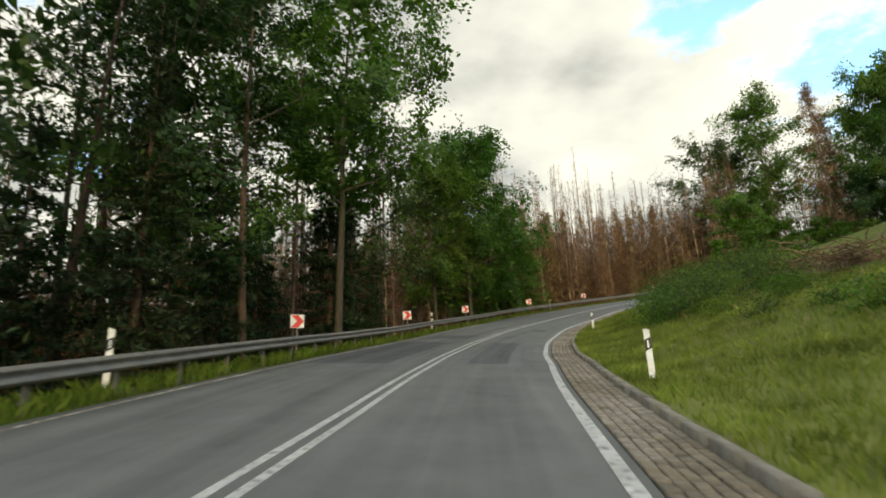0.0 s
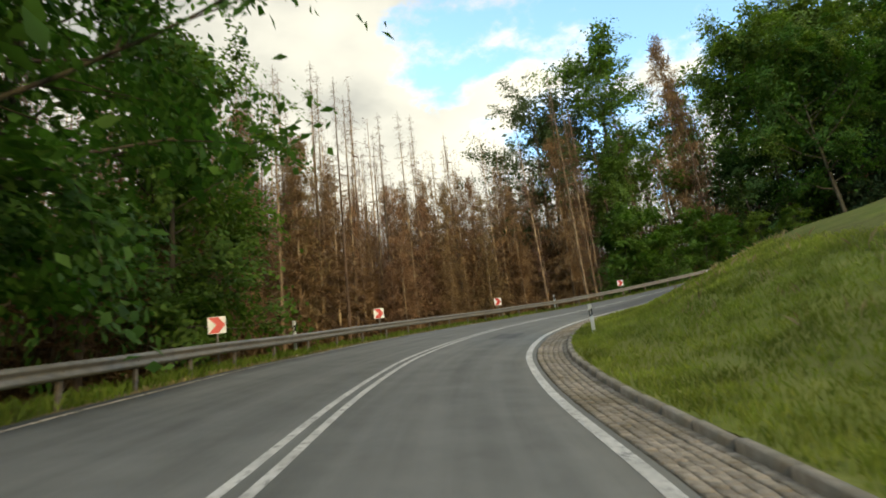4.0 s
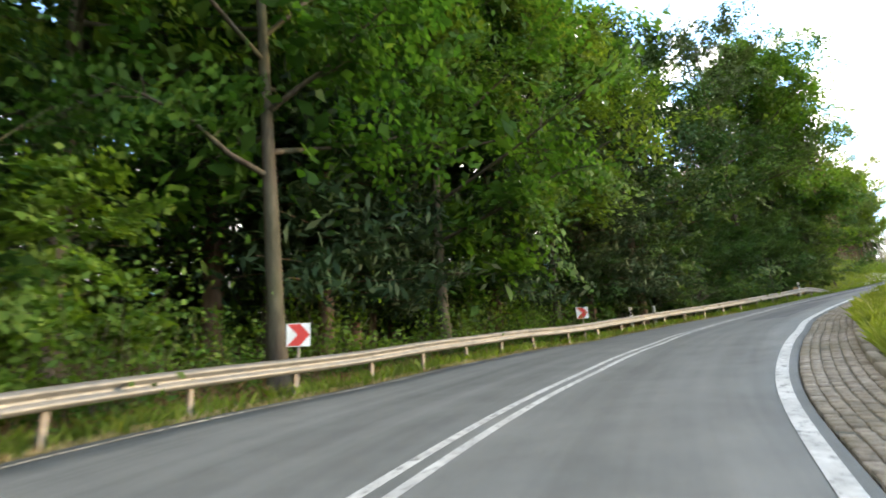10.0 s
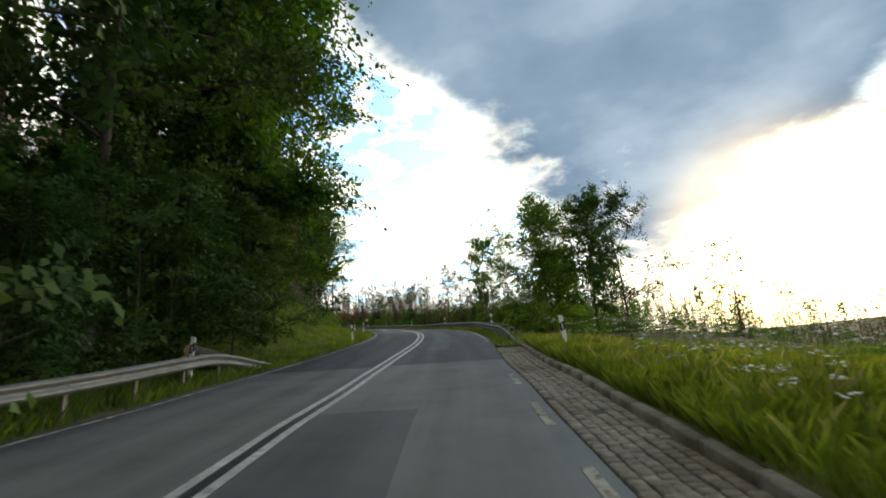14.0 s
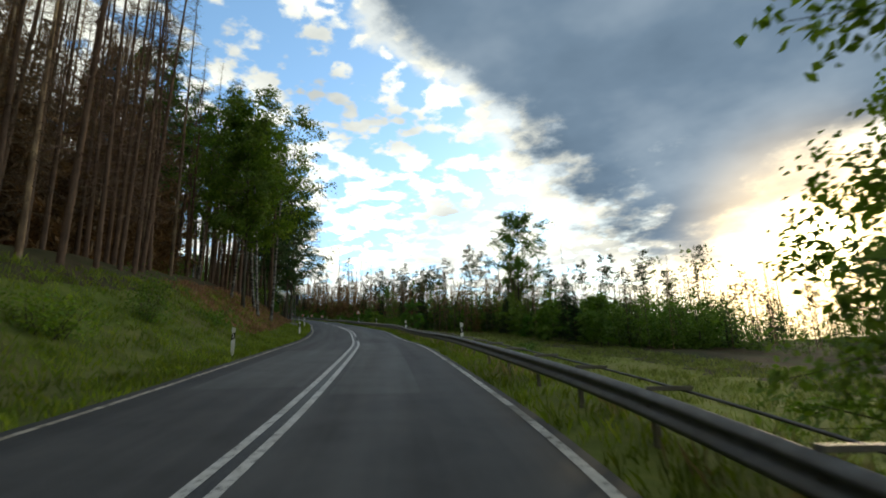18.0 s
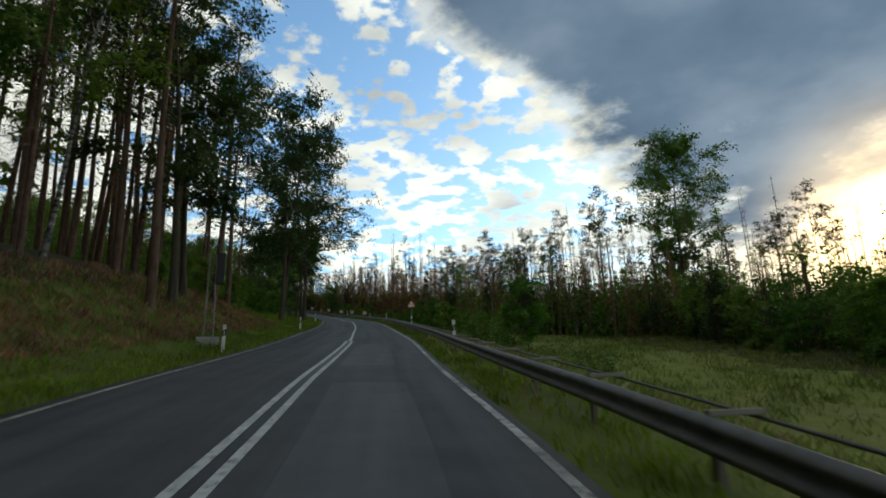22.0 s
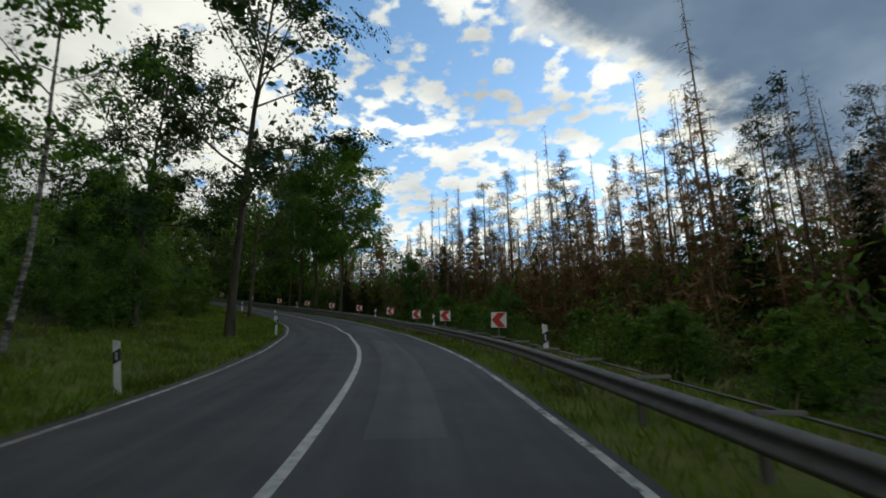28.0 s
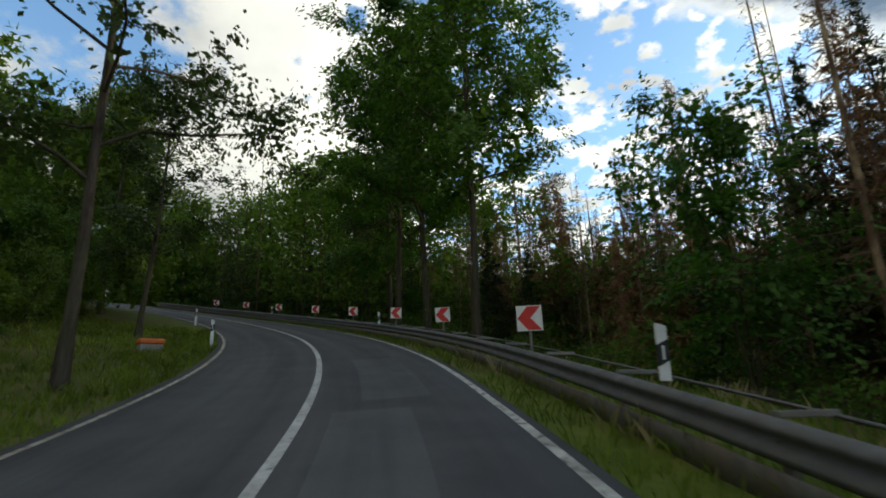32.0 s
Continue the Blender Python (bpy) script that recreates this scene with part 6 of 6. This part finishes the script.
def build_posts():
    tall, short = None, None
    rng = random.Random(9)
    rows = [(u, of(LEFT, u) - 1.15, 0.2) for u in (0.9, 3.45, 5.73, 8.1, 10.38, 13.4, 15.8)] + [(u, of(LEFT, u) - 0.9, None) for u in (17.8, 19.77, 21.75, 23.68, 25.45, 27.2)] + [(28.98, of(LEFT, 28.98) - 0.72, None)] + [(u, of(LEFT, u) - 0.45, None) for u in (30.88, 32.85, 34.8, 36.5)]
    rows += [(u, of(RIGHT, u) + (1.78 if u < 2 else 1.92), None) for u in (1.02, 3.45, 5.9, 8.45, 10.8, 13.25, 15.95)]
    rails = [(u, of(RIGHT, u) + 1.3, 0.11) for u in (18.0, 19.95, 21.9, 23.7, 25.35, 27.6, 29.15, 30.85, 32.69, 35.3, 37.6)]
    for u, lat, up in rows:
        m = stand(u, float(lat), up) @ pose(0, 0, 0.0, rng.gauss(0, 2.5), rng.gauss(0, 2.0) + (-9 if abs(u - 28.98) < 0.02 else 0), rng.gauss(0, 9))
        if tall is None:
            tall = delineator()
            tall.matrix_world = m
        else:
            copy_thing(tall, m)
    for u, lat, up in rails:
        m = stand(u, float(lat), up) @ pose(0, 0, 0.0, rng.gauss(0, 0.9), rng.gauss(0, 0.8), rng.gauss(0, 6))
        if short is None:
            short = delineator(True)
            short.matrix_world = m
        else:
            copy_thing(short, m)


def facing_traffic(u, lat, up, before):
    """Pose beside the route, turned to those who are still some moments away."""
    a, b = at(u, lat, up), at(u - before, 0.0)
    return pose(a[0], a[1], a[2], 0, 0, math.degrees(math.atan2(b[0] - a[0], a[1] - b[1])))


def build_arrows():
    first = None
    for u, yaw in ((1.82, 0), (3.04, 0), (4.06, 0), (5.38, 0), (6.31, 0), (7.47, 0), (8.77, 0), (9.95, 0), (10.04, -66), (11.1, 0), (12.86, 0)):
        m = facing_traffic(u, float(of(LEFT, u)) - (1.5 if u < 2 else 1.17), -0.12, 1.5) @ pose(0, 0, 0, 0, random.Random(int(u * 10)).gauss(0, 1.5), yaw)
        if first is None:
            first = arrow_plate(1)
            first.matrix_world = m
        else:
            copy_thing(first, m)
    other = None
    for u, yaw in ((29.63, 0), (30.53, 0), (31.3, 0), (32.2, 0), (33.25, 0), (34.19, 0), (35.0, 0), (35.81, 0), (36.62, 0), (37.43, 0), (38.24, 0), (39.05, 0)):
        m = facing_traffic(u, float(of(RIGHT, u)) + 1.3, -0.22, 2.2) @ pose(0, 0, 0, 0, random.Random(int(u * 10)).gauss(0, 1.2), yaw)
        if other is None:
            other = arrow_plate(-1)
            other["group"] = "arrow signs at the second bend"
            other.matrix_world = m
        else:
            copy_thing(other, m)


def warning_sign():
    ob = thing("warning_sign", "red-edged triangular sign warning of a bend", "road sign")
    bm = bmesh.new(); rod(bm, (0, 0.03, -0.6), (0, 0.03, 2.95), 0.03, None, 10)
    part("post", bm, STEEL, ob, "grey steel tube post")
    def tri(r, y0, y1, z):
        bm = bmesh.new()
        pts = []
        for k in range(3):
            a = math.pi / 2 + k * 2 * math.pi / 3
            cx, cz = math.cos(a) * (r - 0.05), math.sin(a) * (r - 0.05)
            for j in range(-2, 3):
                b = a + j * radians(26)
                pts.append((cx + 0.05 * math.cos(b), cz + 0.05 * math.sin(b)))
        lo = [bm.verts.new((x, y0, zz + z)) for x, zz in pts]
        hi = [bm.verts.new((x, y1, zz + z)) for x, zz in pts]
        n = len(pts)
        for i in range(n):
            bm.faces.new((lo[i], lo[(i + 1) % n], hi[(i + 1) % n], hi[i]))
        bm.faces.new(lo[::-1]); bm.faces.new(hi)
        bmesh.ops.recalc_face_normals(bm, faces=bm.faces)
        return bm
    plate = part("plate", tri(0.40, -0.006, 0.0, 2.55), SIGN_RED, ob, "red triangular plate")
    part("field", tri(0.285, -0.0095, -0.0065, 2.55), SIGN_WHITE, plate, "white inner field")
    bm = bmesh.new()
    pts = [(0.10, 2.36), (0.16, 2.36), (0.16, 2.55), (0.10, 2.61), (-0.04, 2.61), (-0.04, 2.66), (-0.15, 2.58), (-0.04, 2.50), (-0.04, 2.55), (0.10, 2.55)]
    fc = bm.faces.new([bm.verts.new((x * 0.83, -0.013, 2.55 + (z - 2.55) * 0.83)) for x, z in pts])
    r = bmesh.ops.extrude_face_region(bm, geom=[fc])
    for v in r["geom"]:
        if isinstance(v, bmesh.types.BMVert):
            v.co.y += 0.003
    bmesh.ops.recalc_face_normals(bm, faces=bm.faces)
    part("arrow", bm, BLACK, plate, "black bent arrow")
    for z in (2.4, 2.7):
        bm = bmesh.new(); box(bm, -0.05, 0.0, z - 0.015, 0.05, 0.065, z + 0.015, 0.004)
        part("clamp", bm, STEEL_POST, ob)
    ob.matrix_world = facing_traffic(25.67, 3.0, -0.45, 1.5)


def lattice_mast():
    ob = thing("lattice_mast", "slim grey lattice mast with a dark box on a concrete foot", "mast")
    bm = bmesh.new(); box(bm, -0.45, -0.35, -0.5, 0.45, 0.35, 0.35, 0.02)
    part("foot", bm, CONCRETE, ob, "weathered concrete foot block")
    h, b, t = 3.6, 0.19, 0.14
    def corner(k, z):
        f = b + (t - b) * z / h
        return Vector(((-1, 1, 1, -1)[k] * f, (-1, -1, 1, 1)[k] * f, 0.35 + z))
    for k in range(4):
        bm = bmesh.new(); rod(bm, corner(k, 0), corner(k, h), 0.022, None, 6)
        part("leg", bm, STEEL, ob)
    n = 10
    for k in range(4):
        for i in range(n):
            z0, z1 = h * i / n, h * (i + 1) / n
            a, c = (k, (k + 1) % 4) if i % 2 else ((k + 1) % 4, k)
            bm = bmesh.new()
            rod(bm, corner(a, z0), corner(c, z1), 0.011, None, 5)
            part("lacing", bm, STEEL, ob)
    bm = bmesh.new(); box(bm, 0.16, -0.20, 2.65, 0.50, 0.20, 4.02, 0.03)
    part("box", bm, BLACK, ob, "dark upright box at the top")
    ob.matrix_world = stand(23.9, -7.4, None) @ pose(0, 0, -0.1, 0, 0, 14)


def stone_box(u, lat, up, turn):
    ob = thing("concrete_box", "square concrete chamber with a rust-brown lid in the meadow", "concrete box")
    bm = bmesh.new(); box(bm, -0.32, -0.32, -0.4, 0.32, 0.32, 0.38, 0.02)
    part("chamber", bm, CONCRETE, ob)
    bm = bmesh.new(); box(bm, -0.38, -0.38, 0.385, 0.38, 0.38, 0.46, 0.015)
    part("lid", bm, RUSTY_LID, ob, "rust-brown overhanging slab lid")
    ob.matrix_world = stand(u, lat) @ pose(0, 0, up, 0, 0, turn)


def stone_post():
    ob = thing("boundary_post", "old pale wooden post behind the guard rail", "post")
    bm = bmesh.new(); rod(bm, (0, 0, -0.4), (0, 0, 1.02), 0.10, 0.085, 10)
    part("shaft", bm, CONCRETE, ob)
    ob.matrix_world = stand(13.7, float(of(LEFT, 13.7)) - 1.25, 0.1) @ pose(0, 0, 0, 0, 2, 0)


def log_pile():
    rng = random.Random(3)
    for i, (dx, dz) in enumerate(((0, 0.18), (0.38, 0.19), (0.19, 0.48))):
        ob = thing("log", "felled log with a pale cut end lying at the forest edge", "log", "logs at the forest edge")
        bm = bmesh.new(); rod(bm, (0, -1.6, 0), (0, 1.6, 0), 0.19, 0.17, 14)
        part("stem", bm, BARK, ob)
        bm = bmesh.new(); rod(bm, (0, -1.612, 0), (0, -1.601, 0), 0.165, 0.165, 14)
        part("cut_end", bm, WOOD_CUT, ob, "pale sawn end")
        ob.matrix_world = stand(16.2, float(of(LEFT, 16.2)) - 2.5) @ pose(dx, 0, dz, 0, 0, 5 + rng.gauss(0, 3))


def grit_bin():
    ob = thing("grit_bin", "low box with a bright orange cover in the verge", "grit bin")
    bm = bmesh.new(); box(bm, -0.36, -0.28, -0.2, 0.36, 0.28, 0.22, 0.03)
    part("tub", bm, CONCRETE, ob)
    bm = bmesh.new(); box(bm, -0.4, -0.32, 0.23, 0.4, 0.32, 0.40, 0.05)
    part("cover", bm, ORANGE, ob, "bright orange cover")
    ob.matrix_world = stand(34.5, -6.5) @ pose(0, 0, 0, 0, 0, 20)


def brush_heap():
    rs = np.random.RandomState(6)
    items = []
    for _ in range(420):
        c = rs.normal(size=3) * [1.2, 0.8, 0.16] + [0, 0, 0.2]
        c[2] = abs(c[2])
        d = rs.normal(size=3) * [1, 0.7, 0.2]
        items.append(tube(bent(rs, c - d * 0.6, d, rs.uniform(0.4, 1.1), 3, 0.15), [0.016, 0.012, 0.005], 3))
    v, f = joined(items)
    ob = tagged(new("brush_heap", mesh_of("brush_heap", v, f, BRUSH)), "heap of dry cut branches on the cleared bank", "brush heap", kind="stuff")
    x, y, _ = at(1.55, 11.0)
    ob.matrix_world = pose(x, y, float(ground([x], [y])[0]) + 0.02, 0, 0, 30)


# ---- grass ----
def blades(n, rs, x, y, z, tall, wide, lean=0.35):
    a = rs.uniform(0, 2 * np.pi, n)
    h = tall * rs.uniform(0.45, 1.25, n)
    w = wide * rs.uniform(0.6, 1.3, n)
    sx, sy = np.cos(a) * w, np.sin(a) * w
    lx, ly = rs.normal(size=n) * lean * h, rs.normal(size=n) * lean * h
    b = np.stack([x, y, z], 1)
    v = np.stack([b + np.stack([-sx, -sy, 0 * h - 0.02], 1), b + np.stack([sx, sy, 0 * h - 0.02], 1), b + np.stack([lx * 0.35 + sx * 0.6, ly * 0.35 + sy * 0.6, h * 0.6], 1), b + np.stack([lx, ly, h], 1)], 1)
    return v.reshape(-1, 3), np.arange(4 * n).reshape(n, 4)


def build_grass():
    rs = np.random.RandomState(12)
    def field(name, u0, u1, side, e0, e1, count, tall, wide, material, label, tufts=0.5):
        s = rs.uniform(station(u0), station(u1), count)
        e = e0 + (e1 - e0) * rs.uniform(0, 1, count) ** 1.15
        if tufts:
            k = max(1, count // 9)
            pick = rs.randint(0, k, count)
            s = s[:k][pick] + rs.normal(size=count) * 0.22 * (1 + tufts)
            e = np.clip(e[:k][pick] + rs.normal(size=count) * 0.14, e0, e1 + 1)
        u = moment(s)
        x, y, z = verge_height(u, e, side)
        v, f = blades(count, rs, x, y, z, tall, wide)
        tagged(new(name, mesh_of(name, v, f, material)), label, "grass", kind="stuff")
    G = "long green grass on the verge"
    field("grass", U0, 16.0, -1, 0.12, 2.4, 34000, 0.30, 0.012, BLADE, G)
    field("grass", 16.0, 36.0, -1, 0.1, 7.5, 100000, 0.20, 0.016, BLADE, "grass on the bank beside the upper road")
    field("grass", -0.5, 10.8, 1, 0.05, 7.5, 130000, 0.15, 0.013, MOWN, "short yellow-green grass on the inner bank of the bend")
    field("grass", 10.5, 16.5, 1, 0.05, 7.5, 120000, 0.31, 0.0042, BLADE, "high meadow grass inside the bend")
    field("grass", 16.0, 38.0, 1, 0.05, 5.5, 80000, 0.17, 0.010, BLADE, "grass under and behind the guard rail")
    field("grass", 16.5, 26.6, 1, 5.0, 30.0, 56000, 0.34, 0.026, HAY, "yellowing meadow grass on the valley side")
    field("dry_grass", 10.6, 16.4, 1, 0.3, 7.5, 5000, 0.40, 0.0045, HAY, "thin seeding stalks in the meadow")
    field("dry_grass", -0.5, 9.5, 1, 3.0, 8.0, 1200, 0.30, 0.004, DRY, "pale seeding grass stalks on the bank")
    field("dry_grass", 12.0, 34.0, 1, 0.6, 6.0, 6000, 0.36, 0.007, DRY, "dry pale grass stalks by the guard rail")
    field("dry_grass", 5.0, 14.5, -1, 0.05, 0.5, 9000, 0.12, 0.009, DRY, "dry grass at the road edge")
    field("bracken", 20.8, 25.6, -1, 2.6, 8.0, 15000, 0.30, 0.016, RUST, "withered brown bracken on the shaded bank")
    field("bracken", 10.4, 14.6, -1, 1.6, 4.5, 9000, 0.26, 0.016, RUST, "withered brown bracken behind the guard rail")
    # white umbels in the meadow
    n = 480
    s, e = rs.uniform(station(12.2), station(16.2), n), 0.4 + 5.5 * rs.uniform(0, 1, n) ** 1.3
    x, y, z = verge_height(moment(s), e, 1)
    items, stalks = [], []
    for i in range(n):
        h = rs.uniform(0.45, 0.95)
        stalks.append(tube(np.array([(x[i], y[i], z[i]), (x[i] + rs.normal() * 0.05, y[i] + rs.normal() * 0.05, z[i] + h)]), [0.006, 0.004], 3))
        k = 12
        c = np.stack([x[i] + rs.normal(size=k) * 0.05, y[i] + rs.normal(size=k) * 0.05, z[i] + h + rs.normal(size=k) * 0.012], 1)
        items.append(leaves(rs, c, 0.05, 2.0, 0.9))
    v, f = joined(items)
    ob = tagged(new("umbel_flowers", mesh_of("umbel_flowers", v, f, UMBEL)), "white umbel flowers standing in the meadow", "flowers", kind="stuff")
    v, f = joined(stalks)
    part("stalk", mesh_of("stalks", v, f, BLADE), BLADE, ob)


warning_sign()
build_posts()
build_arrows()
lattice_mast()
stone_box(14.2, 3.32, 0.2, 8)
stone_box(17.3, 5.2, 0.25, 30)
stone_post()
log_pile()
grit_bin()
brush_heap()
build_woods()
flush_wood("deep_wood", "dense stand of trees deeper in the wood")
build_far_woods()
flush_wood("far_wood", "wooded hills in the distance")
build_grass()
build_gutter()
